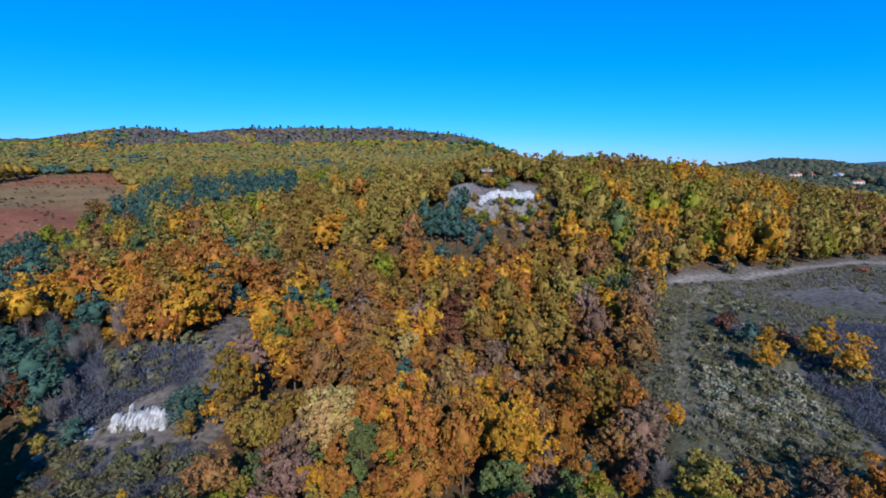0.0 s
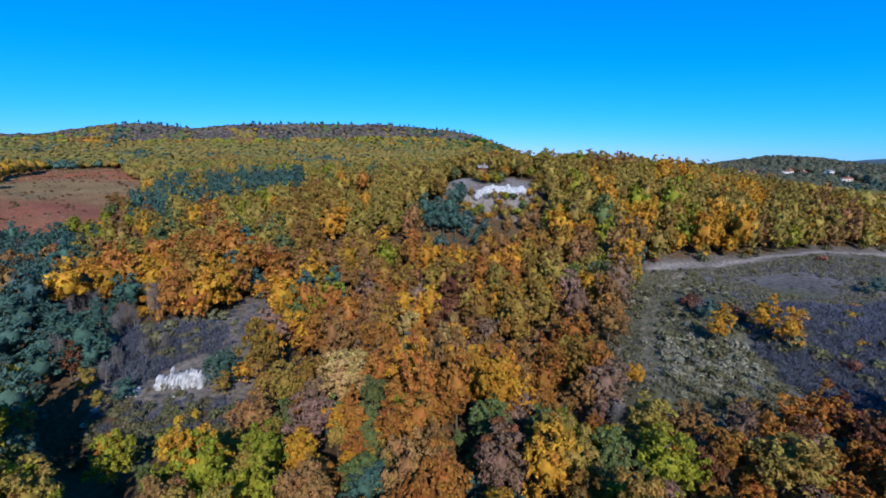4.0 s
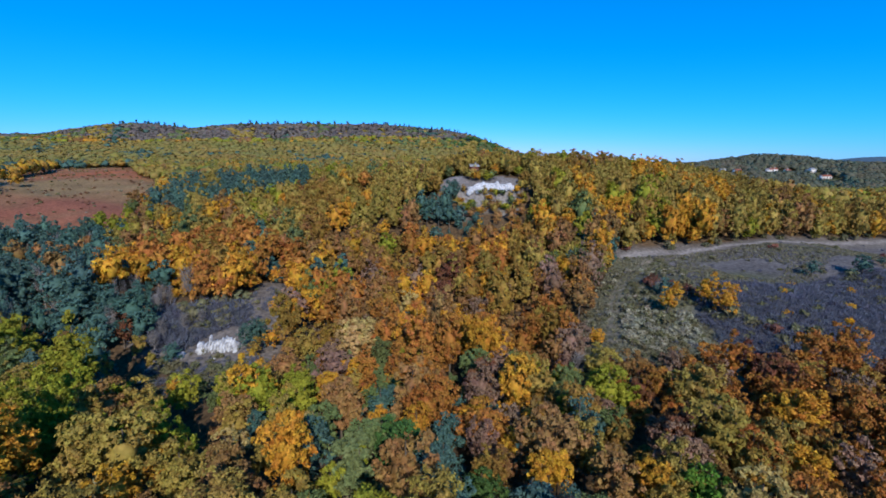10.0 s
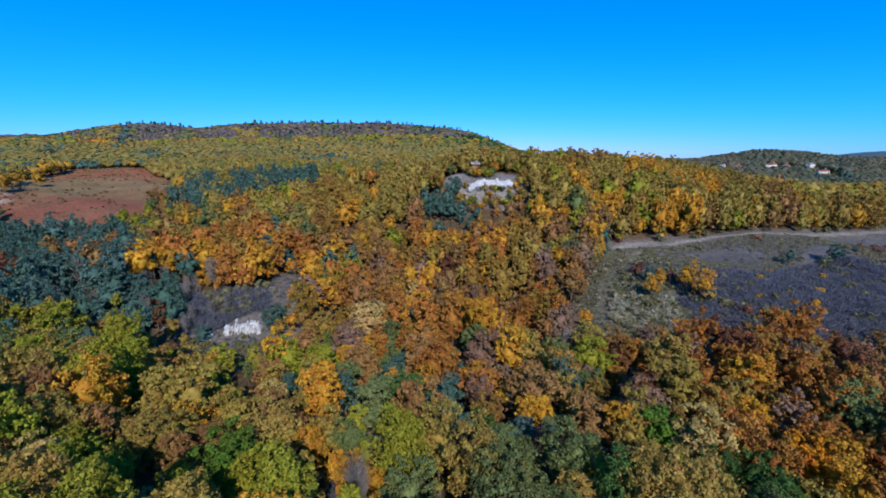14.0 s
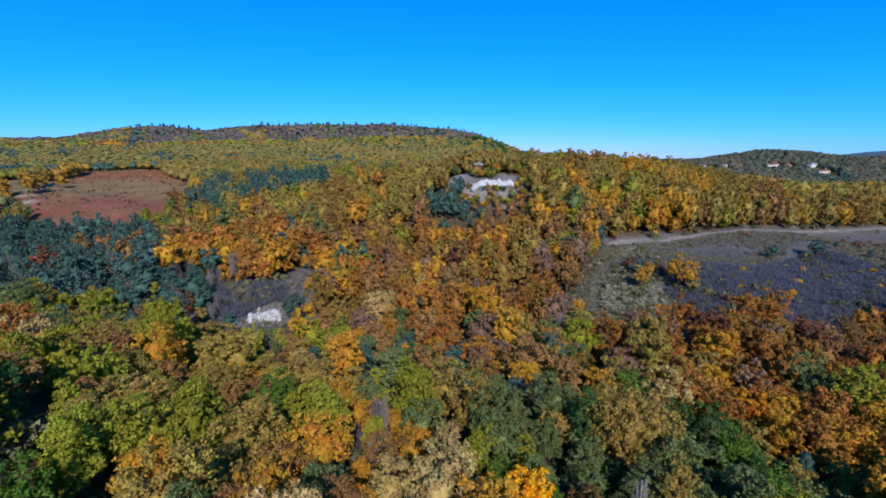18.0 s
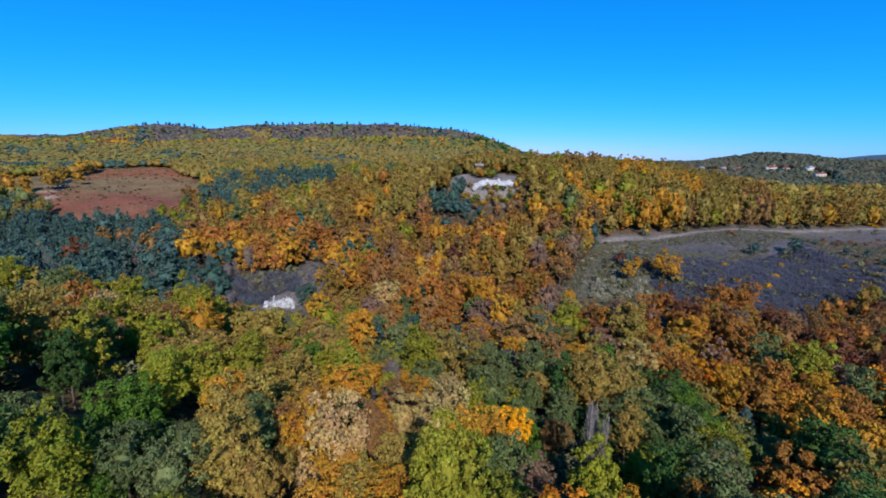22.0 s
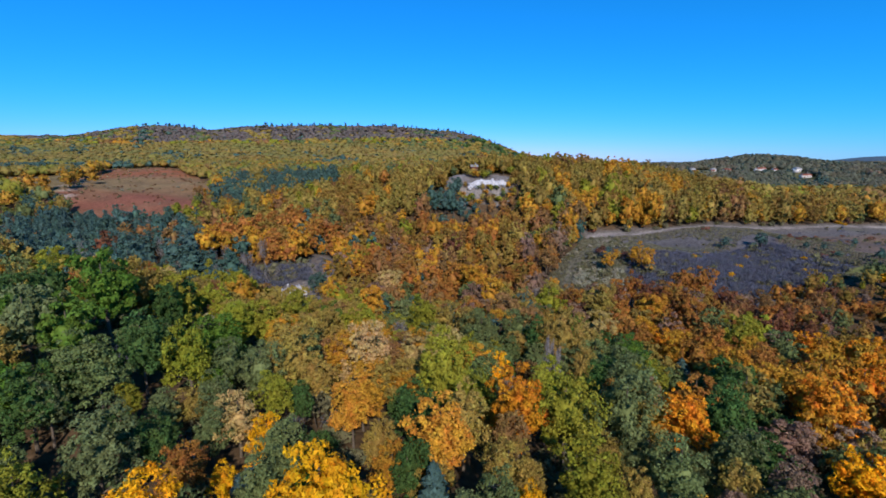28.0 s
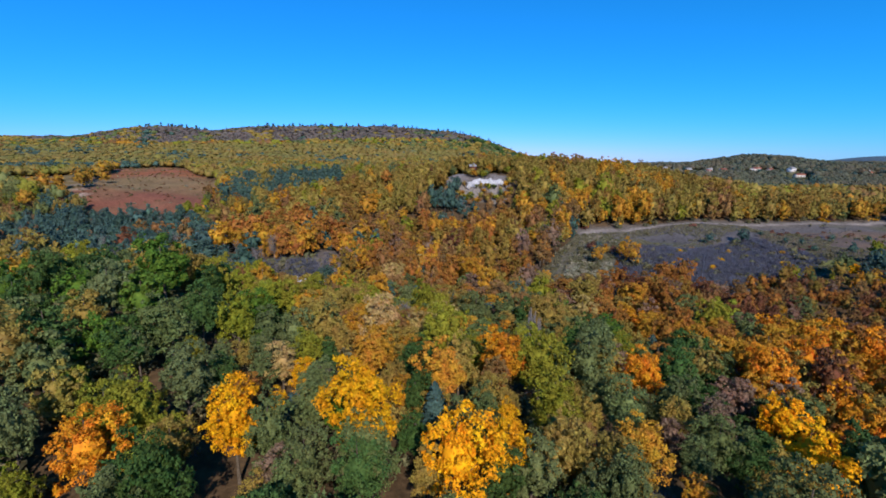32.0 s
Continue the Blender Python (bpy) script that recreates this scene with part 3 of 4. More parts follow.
# a stand: centre, reach, shares of the hues; the first that holds a place counts
STANDS = [
    ((-68, 70, 10, 12), "bare 8 brown 1 maroon 1"),
    ((-78, 68, 20, 10), "pine 12 bare 6 brown 2"),
    ((-118, 99, 22, 17), "pine 16 brown 1 bare 1"),
    ((-160, 121, 42, 22), "pine 16 brown 1 bare 1"),
    ((-93, 83, 18, 9), "pine 10 brown 2 bare 3"),
    ((-126, 82, 46, 26), "pine 13 bare 3 brown 2 maroon 1"),
    ((-93, 176, 34, 23), "pine 22 olive 1 amber 1"),
    ((3, 142, 9, 9), "pine 9 olive 1"),
    ((-30, -48, 24, 22), "deep 5 green 4 sage 8 olive 6 lime 2"),
    ((-50, -24, 20, 14), "green 7 deep 8 lime 1 olive 2"),
    ((-30, -22, 12, 8), "lime 12 olive 4 green 1"),
    ((-40, -4, 24, 9), "lime 9 olive 6 cream 3 rust 1 brown 2"),
    ((-26, -12, 15, 11), "olive 6 lime 6 brown 3 cream 1"),
    ((-48, -22, 24, 16), "deep 8 green 6 lime 2 sage 2"),
    ((-42, 22, 22, 10), "lime 8 olive 5 amber 1 brown 2"),
    ((13, -11, 14, 13), "sage 9 green 3 deep 4 olive 3 mauve 2 lime 1"),
    ((-1, 11, 10, 6), "sage 6 pine 5 deep 2 amber 2 lime 1"),
    ((-30, 4, 32, 17), "olive 8 cream 4 amber 6 brown 4 lime 3 rust 1"),
    ((2, -60, 20, 24), "sage 6 deep 4 olive 7 lime 3 amber 2 gold 1 mauve 1"),
    ((-12, -14, 13, 16), "amber 7 cream 4 brown 4 rust 3 olive 5 lime 1"),
    ((4, -26, 12, 16), "amber 7 olive 4 sage 4 brown 2 cream 2 lime 2 deep 1"),
    ((30, -38, 17, 14), "sage 7 deep 4 olive 3 mauve 2"),
    ((24, -18, 14, 22), "sage 7 deep 2 olive 4 cream 1 pine 1 rust 3 amber 2"),
    ((52, 28, 28, 19), "maroon 4 mauve 3 rust 7 brown 5 bronze 4"),
    ((56, -16, 36, 28), "rust 9 orange 3 amber 5 maroon 1 olive 3 sage 1"),
    ((82, 8, 42, 42), "maroon 4 mauve 3 rust 7 brown 5 bronze 4 sage 1"),
    ((42, 30, 24, 18), "rust 5 brown 6 mauve 3 maroon 2 bronze 6"),
    ((-4, 20, 24, 18), "amber 3 rust 5 brown 4 mauve 3 bronze 5 pine 2 sage 2 lime 1"),
    ((0, 74, 42, 30), "brown 8 mauve 5 rust 13 bronze 5 amber 6 cream 1"),
    ((-74, 100, 42, 24), "rust 9 amber 9 bronze 4 brown 2 pine 1"),
    ((0, 118, 48, 18), "rust 8 brown 6 bronze 9 olive 3 amber 5"),
    ((0, 150, 110, 26), "olive 15 lime 2 amber 3 brown 3 bronze 3 sage 2"),
    ((150, 190, 140, 80), "olive 14 lime 2 amber 4 bronze 4 brown 2 sage 2"),
    ((-330, 290, 60, 26), "pine 9 olive 1"),
    # far hills: extra deep, spruce and sage shares replace the bluish haze
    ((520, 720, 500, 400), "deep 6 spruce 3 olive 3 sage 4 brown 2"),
    ((-380, 980, 560, 250), "dusk 15 olive 2 sage 2 pine 1"),
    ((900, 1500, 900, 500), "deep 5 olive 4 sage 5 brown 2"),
]
STANDS = [(place, [w for pair in zip(mix.split()[::2], mix.split()[1::2]) for w in [pair[0]] * int(pair[1])]) for place, mix in STANDS]
COMMON = "olive olive olive olive lime lime sage sage amber brown pine".split()


CLUSTER = np.random.default_rng(23).random((64, 64))


def hue_at(x, y, r, own=0.0):
    """The hue for a place: neighbours often share one, as clumps of one kind do."""
    wx, wy = x + 5 * math.sin(y * 0.13), y + 5 * math.sin(x * 0.11)
    cell = 8.5 + 0.035 * max(y, 0.0)
    if own < 0.58:
        r = CLUSTER[int((wx + 3 * math.sin(wy * 0.31)) // cell) % 64, int((wy + 3 * math.sin(wx * 0.27)) // cell) % 64]
    for (cx, cy, sx, sy), mix in STANDS:
        if ((wx - cx) / sx) ** 2 + ((wy - cy) / sy) ** 2 < 1:
            return mix[int(r * len(mix))]
    return COMMON[int(r * len(COMMON))]


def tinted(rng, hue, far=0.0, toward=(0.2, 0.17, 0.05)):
    # distant crowns fade towards a mean colour, haze put into the tint
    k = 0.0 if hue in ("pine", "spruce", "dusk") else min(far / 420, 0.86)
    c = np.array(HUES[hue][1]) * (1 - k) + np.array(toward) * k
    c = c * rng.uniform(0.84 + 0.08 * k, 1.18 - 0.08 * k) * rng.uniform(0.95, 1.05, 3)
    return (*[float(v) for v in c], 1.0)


# ---- trees: places ----
def by_house(x, y):
    near = np.zeros(np.shape(x), bool)
    for hx, hy in VILLAGE:
        near |= near_line([(hx, hy), (hx * 0.84, hy * 0.84 - 8)], x, y) < 13
    return near


def open_ground(x, y):
    free = inside(MEADOW, x, y) | inside(FIELD, x, y) | (near_line(HEATH_PATH, x, y) < 4) | inside(FOREGROUND, x, y) | inside(HEATH, x + 7 * wave(x, y, 11.0), y + 7 * wave(y, x, 9.0, 2)) | inside(SCAR, x, y) | inside(QUARRY, x, y)
    return free | inside(GULLY, x, y) | by_house(x, y) | ((np.abs(x + y + 7) < 4.6) & (y - x > 38) & (y - x < 128)) | inside(BENCHES[0], x, y) | inside(BENCHES[1], x, y) | (inside(CLEARING, x, y) & (np.sin(x * 7.3 + y * 5.1) > 0.45)) | (near_line(TRACK, x, y) < 2.4)


# trees that stand out: place and size, by hue
MARKED = {
    "orange": [(-23.8, -53.9, 0.51), (5.7, -37.1, 0.63), (23.9, -30.8, 0.61), (40.8, 15.6, 0.69), (20.3, 10.3, 0.64), (44.8, -2.4, 0.7), (-87.1, 88.4, 1.25), (-20.3, 139.6, 0.67)],
    "gold": [(-14.7, -52.5, 0.56), (-14.2, -45.6, 0.25), (-13.4, -41.3, 0.32), (-6.2, -51.3, 0.66), (4.6, -47.1, 0.33), (0.4, -55.3, 0.58), (4.0, -52.8, 0.48), (9.4, -49.9, 0.26), (37.4, -35.4, 0.59), (34.3, -42.1, 0.59), (31.6, -47.3, 0.58), (6.6, -15.4, 0.44), (-12.5, -44.3, 0.24), (-8.4, 1.1, 0.28), (-74.2, 100.9, 1.2), (-37.8, 138.3, 1.25), (57.8, 75.8, 0.34), (52.2, 68.3, 0.64), (61.3, 69.4, 0.72), (62.9, 64.5, 0.74), (-225.7, 172.7, 1.15), (-217.4, 172.6, 1.05), (-209.4, 178.6, 1.2), (-213.5, 202.4, 0.8), (-215.3, 148.5, 1.0), (-210, 165, 0.7)],
    "rust": [(-17.5, -45.0, 0.42), (30.2, -20.7, 0.7), (5.6, 19.2, 0.69), (32.8, 34.1, 0.78), (-6.6, 42.7, 0.72), (-26.4, 73.1, 1.05), (27.7, 77.1, 1.0), (-11.9, 44.5, 0.64), (-2.8, 41.7, 0.85), (-7.0, 51.7, 0.63), (-32.2, 172.9, 0.97)],
    "amber": [(1.6, 78.5, 1.22), (-3.9, -44.2, 0.39), (-7.9, -37.7, 0.54), (-6.8, -30.3, 0.63), (16.1, -47.9, 0.59), (40.6, -27.3, 0.63), (45.1, -14.9, 0.77), (-0.7, -43.0, 0.69), (42.4, -15.2, 0.77), (-7.7, -34.5, 0.57), (-11.1, -13.4, 0.77), (55.0, 3.2, 0.66), (-17.8, 40.0, 0.55), (-15.0, 46.5, 0.6), (-32.1, 16.7, 0.56), (46.1, 24.9, 0.89), (33.0, 59.1, 0.42), (-17.2, 36.6, 0.65), (5.0, 22.4, 0.61), (-18.9, 26.0, 0.44), (-40.6, 79.9, 0.45), (8.1, 82.4, 0.58), (-19.5, 0.5, 0.47)],
    "lime": [(-26.7, -56.0, 0.35), (-14.7, -36.1, 0.47), (2.4, -10.3, 0.54), (6.9, -9.3, 0.44), (-22.8, -34.1, 0.62), (-19.4, -55.3, 0.44), (55.3, 8.4, 0.85), (-25.0, -38.6, 0.32), (-32.1, -20.1, 0.6), (-35.3, -4.9, 0.55), (-22.3, -17.5, 0.65), (19.5, -13.9, 0.33), (60.1, 11.7, 0.81), (-25.4, -19.6, 0.58), (-55.9, 36.5, 0.91), (-38.7, 35.1, 0.64), (-21.0, 36.5, 0.66), (24.9, 32.1, 0.74), (26.2, 36.6, 0.6), (28.1, 33.0, 0.51), (-17.8, 126.1, 0.98)],
    "spruce": [(-1.1, -47.4, 0.57), (36.4, -6.4, 0.56)],
    "deep": [(-2.5, -50.5, 0.37), (-29.3, -42.2, 0.59), (27.0, -45.3, 0.57), (19.6, -19.3, 0.51), (-25.2, -28.7, 0.38), (4.0, 8.8, 0.48)],
    "pine": [(-66.8, 68.2, 0.83), (-78.6, 74.9, 0.83), (-82.6, 69.1, 1.11), (-81.8, 64.4, 0.88), (-55.8, 60.8, 0.51), (-12.2, -46.8, 0.44), (-9.9, -44.6, 0.31), (-12.1, -18.3, 0.32), (-7.7, 27.8, 0.77), (0.2, 17.0, 0.63), (8.3, 7.4, 0.6), (-7.6, 81.0, 1.23), (20.3, 58.7, 0.5), (0.5, 19.6, 0.63), (-22.4, 22.2, 0.54), (-38.7, 64.1, 0.67), (17.7, 50.8, 0.41), (0.5, 14.2, 0.52), (-110.7, 116.7, 1.25), (-75.2, 91.6, 1.15), (-59.4, 114.3, 1.12), (-50.0, 105.0, 1.04), (55.2, 76.1, 0.54), (-0.6, 132.8, 0.8), (-69.2, 70.1, 1.25), (-79.2, 75.9, 0.98), (-72.0, 63.1, 1.01), (-76.7, 69.5, 0.91), (-145.1, 129.2, 1.25), (-92.7, 78.1, 1.25), (-84.7, 74.6, 1.25), (-107.4, 85.5, 1.25), (-39.1, 63.4, 0.84)],
    "bare": [(2.7, -45.3, 0.31), (17.1, -12.7, 0.48), (-6.7, -10.5, 0.5), (24.6, 45.0, 0.56)],
    "cream": [(-4.5, -19.0, 0.65), (-16.0, -40.0, 0.49), (27.7, 6.2, 0.89), (-16.5, 60.7, 1.05), (-16.8, 58.1, 1.06)],
    "brown": [(10.9, -46.2, 0.34), (10.3, -15.6, 0.49), (11.4, 14.8, 0.91), (-17.1, 5.6, 0.66), (16.7, 9.0, 0.72), (7.3, 91.5, 0.94), (-27.3, 47.1, 0.77), (12.5, 23.0, 0.66), (-18.4, 81.6, 1.05), (18.7, 75.5, 0.99), (34.5, 75.6, 0.98), (32.0, 41.6, 0.68), (-31.8, 0.5, 0.53)],
    "olive": [(12.1, -53.0, 0.62), (-16.9, -25.0, 0.74), (-12.4, -31.9, 0.52), (41.9, 21.4, 0.71), (-14.7, -31.0, 0.7), (-15.9, 2.5, 0.8), (-28.3, 8.9, 0.83), (-27.2, -1.5, 0.6), (-11.8, 4.0, 0.66), (10.8, -4.0, 0.57), (-59.7, 31.9, 0.72), (36.6, 30.8, 0.97), (32.1, 18.5, 1.08), (-23.4, 9.0, 0.63), (-33.0, 10.0, 0.72), (24.0, 89.6, 1.12), (-26.9, 59.2, 0.82), (27.5, 42.2, 0.78), (-36.3, -1.1, 0.58), (-25.5, 0.3, 0.61)],
    "mauve": [(-10.5, -55.5, 0.43), (35.3, -28.7, 0.62), (23.8, -21.9, 0.6), (6.0, 30.1, 0.83), (11.3, 88.6, 0.92), (-18.0, 45.5, 0.87), (25.5, 52.3, 0.82), (27.1, 54.9, 0.77)],
    "sage": [(-21.4, -46.4, 0.67), (-27.4, -38.4, 0.68), (24.3, -36.9, 0.69), (24.6, -43.2, 0.67), (14.8, -38.4, 0.5), (15.7, -15.0, 0.66), (-22.0, -39.2, 0.38), (-9.3, -18.8, 0.61), (54.8, 15.6, 0.86), (-20.1, -26.5, 0.37), (-3.0, -5.1, 0.65), (7.7, -13.3, 0.55), (12.9, -8.4, 0.53), (21.4, 23.3, 0.65), (-7.6, 9.0, 0.72), (-8.3, 16.6, 0.56), (5.6, 41.9, 0.7), (-8.5, 31.0, 0.68), (-11.2, 54.5, 0.66), (-9.4, 3.6, 0.59)],
    "green": [(-32.2, -35.1, 0.69), (25.3, 7.9, 0.69), (-18.0, -3.5, 0.78), (-24.0, -26.2, 0.6), (-0.4, -9.9, 0.43)],
    "maroon": [(0.8, 96.1, 1.08), (6.2, 32.7, 0.8), (2.3, 101.5, 1.22)],
}

PLANTED = []  # x, y, hue, scale across, scale up
for hue, spots in MARKED.items():
    for x, y, size in spots:
        hue = "amber" if hue in ("gold", "orange") and -12 < y < 170 and x < 51 else hue
        size = size * 1.1 if hue in ("gold", "orange") and y < -15 else size
        PLANTED.append((x, y, hue, size * 1.08, size * 0.84) if HUES[hue][0] in ("pine", "spruce") else (x, y, hue, size, size * (1.15 if y < 46 and hue in ("gold", "orange", "lime") else 1.0)))
PLANTED += [(125, 93, "pine", 0.30, 0.24), (128, 84, "pine", 0.33, 0.28), (131, 80, "pine", 0.36, 0.32), (130, 73, "pine", 0.39, 0.24), (139, 68, "pine", 0.30, 0.28), (150, 89, "pine", 0.33, 0.32), (170, 95, "pine", 0.36, 0.24)]
PLANTED += [(110, 113.5, "shrub_red", 1.4, 1.0), (115, 88, "pine", 0.75, 0.6), (104, 91, "pine", 0.6, 0.45), (135, 64, "pine", 0.45, 0.42), (119, 57, "shrub_olive", 2.2, 0.8), (93, 84, "shrub_gold", 1.0, 0.9)]
PLANTED += [(-218 - 2.5 * k - 1.5 * math.sin(2.1 * k), 189 + 4.6 * k, ("deep", "pine", "amber", "deep", "olive", "gold")[k % 6], 0.92 + 0.14 * math.sin(3.3 * k), 0.8 + 0.12 * math.sin(1.9 * k)) for k in range(24)]
PLANTED += [(x, y, "shrub_gold", 0.9, 0.9) for x, y in ((84, 76), (96, 70), (104, 79), (120, 74), (88, 62), (112, 64), (78, 66))]
PLANTED += [(11.3, -23.2, "column", 0.8, 0.95), (12.3, -23.9, "column", 0.75, 0.85), (12.0, -22.4, "column", 0.7, 0.9), (-7.2, -5.2, "bare", 0.5, 0.7), (26.5, 36.0, "column", 0.9, 0.6)]
for k, (x, y) in enumerate([(9, 147), (11.5, 145), (14, 146.6), (16.5, 144.6), (19, 146.4), (21.5, 144.8), (24, 146.6), (26.5, 145), (29, 146.8), (31.5, 145.4), (34, 147.5), (12.5, 142.8), (22, 142.9), (28, 143)]):
    PLANTED.append((x, y, ("olive", "lime", "sage", "amber", "olive", "brown")[k % 6], 0.56 + 0.15 * math.sin(2.9 * k), 0.37 + 0.1 * math.sin(1.7 * k)))
for k in range(14):
    PLANTED.append((7.5 + 2.1 * k + 1.1 * math.sin(5.3 * k), 149.0 + 0.5 * (k % 3) + 0.8 * math.sin(3.7 * k), ("olive", "bronze", "sage", "amber", "lime")[k * 3 % 5], 0.44 + 0.16 * math.sin(2.3 * k), 0.3 + 0.1 * math.sin(4.1 * k)))
PLANTED += [(7.5, 152.5, "pine", 0.6, 0.5), (33.5, 151, "olive", 0.6, 0.5), (35.5, 154.5, "bronze", 0.7, 0.6), (5.5, 150, "pine", 0.8, 0.7)]
for k, (x, y) in enumerate([(13.5, 158), (16, 157), (18.5, 158.5), (20.5, 157), (22.5, 158.5), (15, 161), (19.5, 161.5), (24.5, 164), (31, 164.5), (35, 165), (5, 165), (10.5, 164)]):
    PLANTED.append((x, y, ("olive", "amber", "olive", "lime", "sage", "olive")[k % 6], 0.6, 0.42 if k < 7 else 0.5))
PLANTED += [(x, y, "pine", 0.86 + 0.1 * math.sin(x * y), 0.9 + 0.12 * math.sin(3 * x)) for x, y in ((-4, 142), (0.5, 140), (4.5, 138.5), (8, 140), (-2, 146.5), (2.5, 145), (5, 148.5))]
PLANTED += [(-32.4, -41.2, "green", 0.5, 0.55), (-28.6, -41.6, "sage", 0.45, 0.5), (-33, -46.5, "sage", 0.62, 0.66), (-30.4, -48.4, "olive", 0.5, 0.56), (-35.4, -43, "deep", 0.6, 0.7), (-37, -50.5, "sage", 0.66, 0.7), (-33, -52.5, "green", 0.55, 0.6), (-40.5, -46, "deep", 0.62, 0.7)]
PLANTED += [(-58.4, 71.0, "bare", 0.5, 0.55), (-62.2, 68.6, "bare", 0.5, 0.55), (-61.6, 64.3, "bare", 0.5, 0.55), (-55.3, 72.9, "bare", 0.5, 0.55)]
MARKS = np.array([(x, y, 2.1 * size) for x, y, _, size, _ in PLANTED])


def scatter(rng, y0, y1, step, size, flat=1.0, spare=None):
    for y in np.arange(y0, y1, step):
        half = y + 77 + 24
        xs = np.arange(-half, half, step) + rng.uniform(0, step)
        xs = xs + rng.uniform(-0.45, 0.45, len(xs)) * step
        ys = y + rng.uniform(-0.45, 0.45, len(xs)) * step
        keep = ~open_ground(xs, ys) & ~((ys > 985) & (xs < 210))
        for x, yy in zip(xs[keep], ys[keep]):
            s = size * (rng.uniform(0.72, 1.3) if yy < 150 else rng.uniform(0.86, 1.14)) * (0.55 if -56 < x < -27 and 26 < yy < 56 else 0.84 if x < -36 and -45 < yy < 2 else 1.0)
            if spare is not None and ((MARKS[:, 1] - yy > 0) & (MARKS[:, 1] - yy < 9 + 0.07 * max(yy, 0)) & (np.abs(MARKS[:, 0] * (yy + 90) / (MARKS[:, 1] + 90) - x) < 3.2 + 0.01 * max(yy, 0))).any():
                s *= 0.7 if yy < 40 else 0.55
            s *= 0.6 if x > 72 and 12 < yy < 66 else 1.0
            s *= 0.72 if x < -95 and 95 < yy < 160 else 1.0
            up = 1.1 if 46 < yy < 128 and -32 < x < 60 else 1.0
            s *= 0.92 if up > 1 else 1.0
            if spare is None or (np.hypot(x - MARKS[:, 0], yy - MARKS[:, 1]) > MARKS[:, 2] + 1.1 * s).all():
                PLANTED.append((x, yy, hue_at(x, yy, rng.random(), rng.random()), s, s * flat * up * (rng.uniform(0.82, 1.22) if yy < 150 else rng.uniform(0.92, 1.08)) * (1.15 if x > 45 and 100 < yy < 150 else 1.0)))


scatter(rng, -80, 46, 3.75, 0.62, 1.12, MARKS)
scatter(rng, 46, 205, 4.3, 0.84, 1.16, MARKS)
scatter(rng, 205, 420, 4.8, 0.82, 0.72)
scatter(rng, 420, 800, 8.2, 1.25, 0.62)
scatter(rng, 800, 1300, 14.0, 1.9, 0.45)
scatter(rng, 1300, 2000, 30.0, 3.4, 0.3)
# conifers along the crest of the far ridge
for x in np.arange(-740, 240, 4.0):
    if wave(x, 3.0, 60) + rng.uniform(-0.6, 0.6) > -0.35:
        PLANTED.append((x + rng.uniform(-3, 3), rng.uniform(925, 965), "spruce", rng.uniform(0.8, 1.3), rng.uniform(0.8, 1.4)))


def shrubs(rng, poly, count, mix, size, gap=-0.55):
    px, py = [p[0] for p in poly], [p[1] for p in poly]
    xs, ys = rng.uniform(min(px), max(px), count), rng.uniform(min(py), max(py), count)
    good = inside(poly, xs, ys) & (near_line(TRACK, xs, ys) > 2.5) & (near_line(RUTS, xs, ys) > 1.2) & (wave(xs, ys, 6.0) > gap)
    for x, y in zip(xs[good], ys[good]):
        s = size * rng.uniform(0.45, 1.4)
        PLANTED.append((x, y, mix[rng.integers(len(mix))], s, s * rng.uniform(0.7, 1.1)))


shrubs(rng, THICKET, 5800, ["shrub_grey"] * 40 + ["shrub_olive"], 0.95, -2)
shrubs(rng, MEADOW, 2200, ["shrub_grey"] * 7 + ["shrub_olive"] * 5, 0.6, -0.1)
shrubs(rng, [(38, 57), (54, 57), (57, 67), (45, 75)], 340, ["shrub_straw"] * 2 + ["shrub_olive"], 0.7, -2)
shrubs(rng, LEA, 1300, ["shrub_olive"] * 7 + ["shrub_straw"] * 4 + ["shrub_grey"], 0.55, -0.5)
for x, y in zip(rng.uniform(58, 235, 260), rng.uniform(116, 160, 260)):
    if inside([(p, q + 5.5) for p, q in TRACK] + [(p, q + 1.5) for p, q in TRACK[::-1]], x, y):
        PLANTED.append((x, y, rng.choice(["shrub_olive", "shrub_gold", "shrub_olive", "shrub_red"]), rng.uniform(0.8, 1.5), rng.uniform(1.0, 1.9)))
shrubs(rng, [(122, 64), (128, 96), (150, 118), (215, 134), (260, 120), (190, 66)], 260, ["shrub_red"] * 3 + ["shrub_olive"] * 2 + ["shrub_grey"] * 3, 0.75, -0.1)
PLANTED.append((121, 47.5, "gold", 0.5, 0.45))
shrubs(rng, HEATH, 1500, ["shrub_red"] * 4 + ["shrub_straw"] + ["shrub_olive"] * 3, 0.5, -0.2)
shrubs(rng, SCAR, 420, ["shrub_grey"] * 6 + ["shrub_olive"] * 2, 0.6, -0.4)
shrubs(rng, FOREGROUND, 420, ["shrub_olive"] * 6 + ["shrub_grey"] * 6, 0.9, -2)
shrubs(rng, TANGLE, 330, ["shrub_grey"] * 11 + ["shrub_olive"], 1.5, -2)
shrubs(rng, [(-52, -72), (48, -72), (62, 12), (-60, 12)], 900, ["shrub_olive"] * 3 + ["shrub_grey"], 1.1, -0.6)
# a hedge of thorn along the ditch of the meadow
for k in np.linspace(0, 1, 46):
    x, y = 55 + 16 * k + rng.normal(0, 1.2), 87 - 33 * k + rng.normal(0, 1.2)
    PLANTED.append((x, y, rng.choice(["shrub_grey", "shrub_olive", "shrub_grey", "shrub_grey", "shrub_red"]), rng.uniform(0.8, 1.5), rng.uniform(1.0, 1.7)))

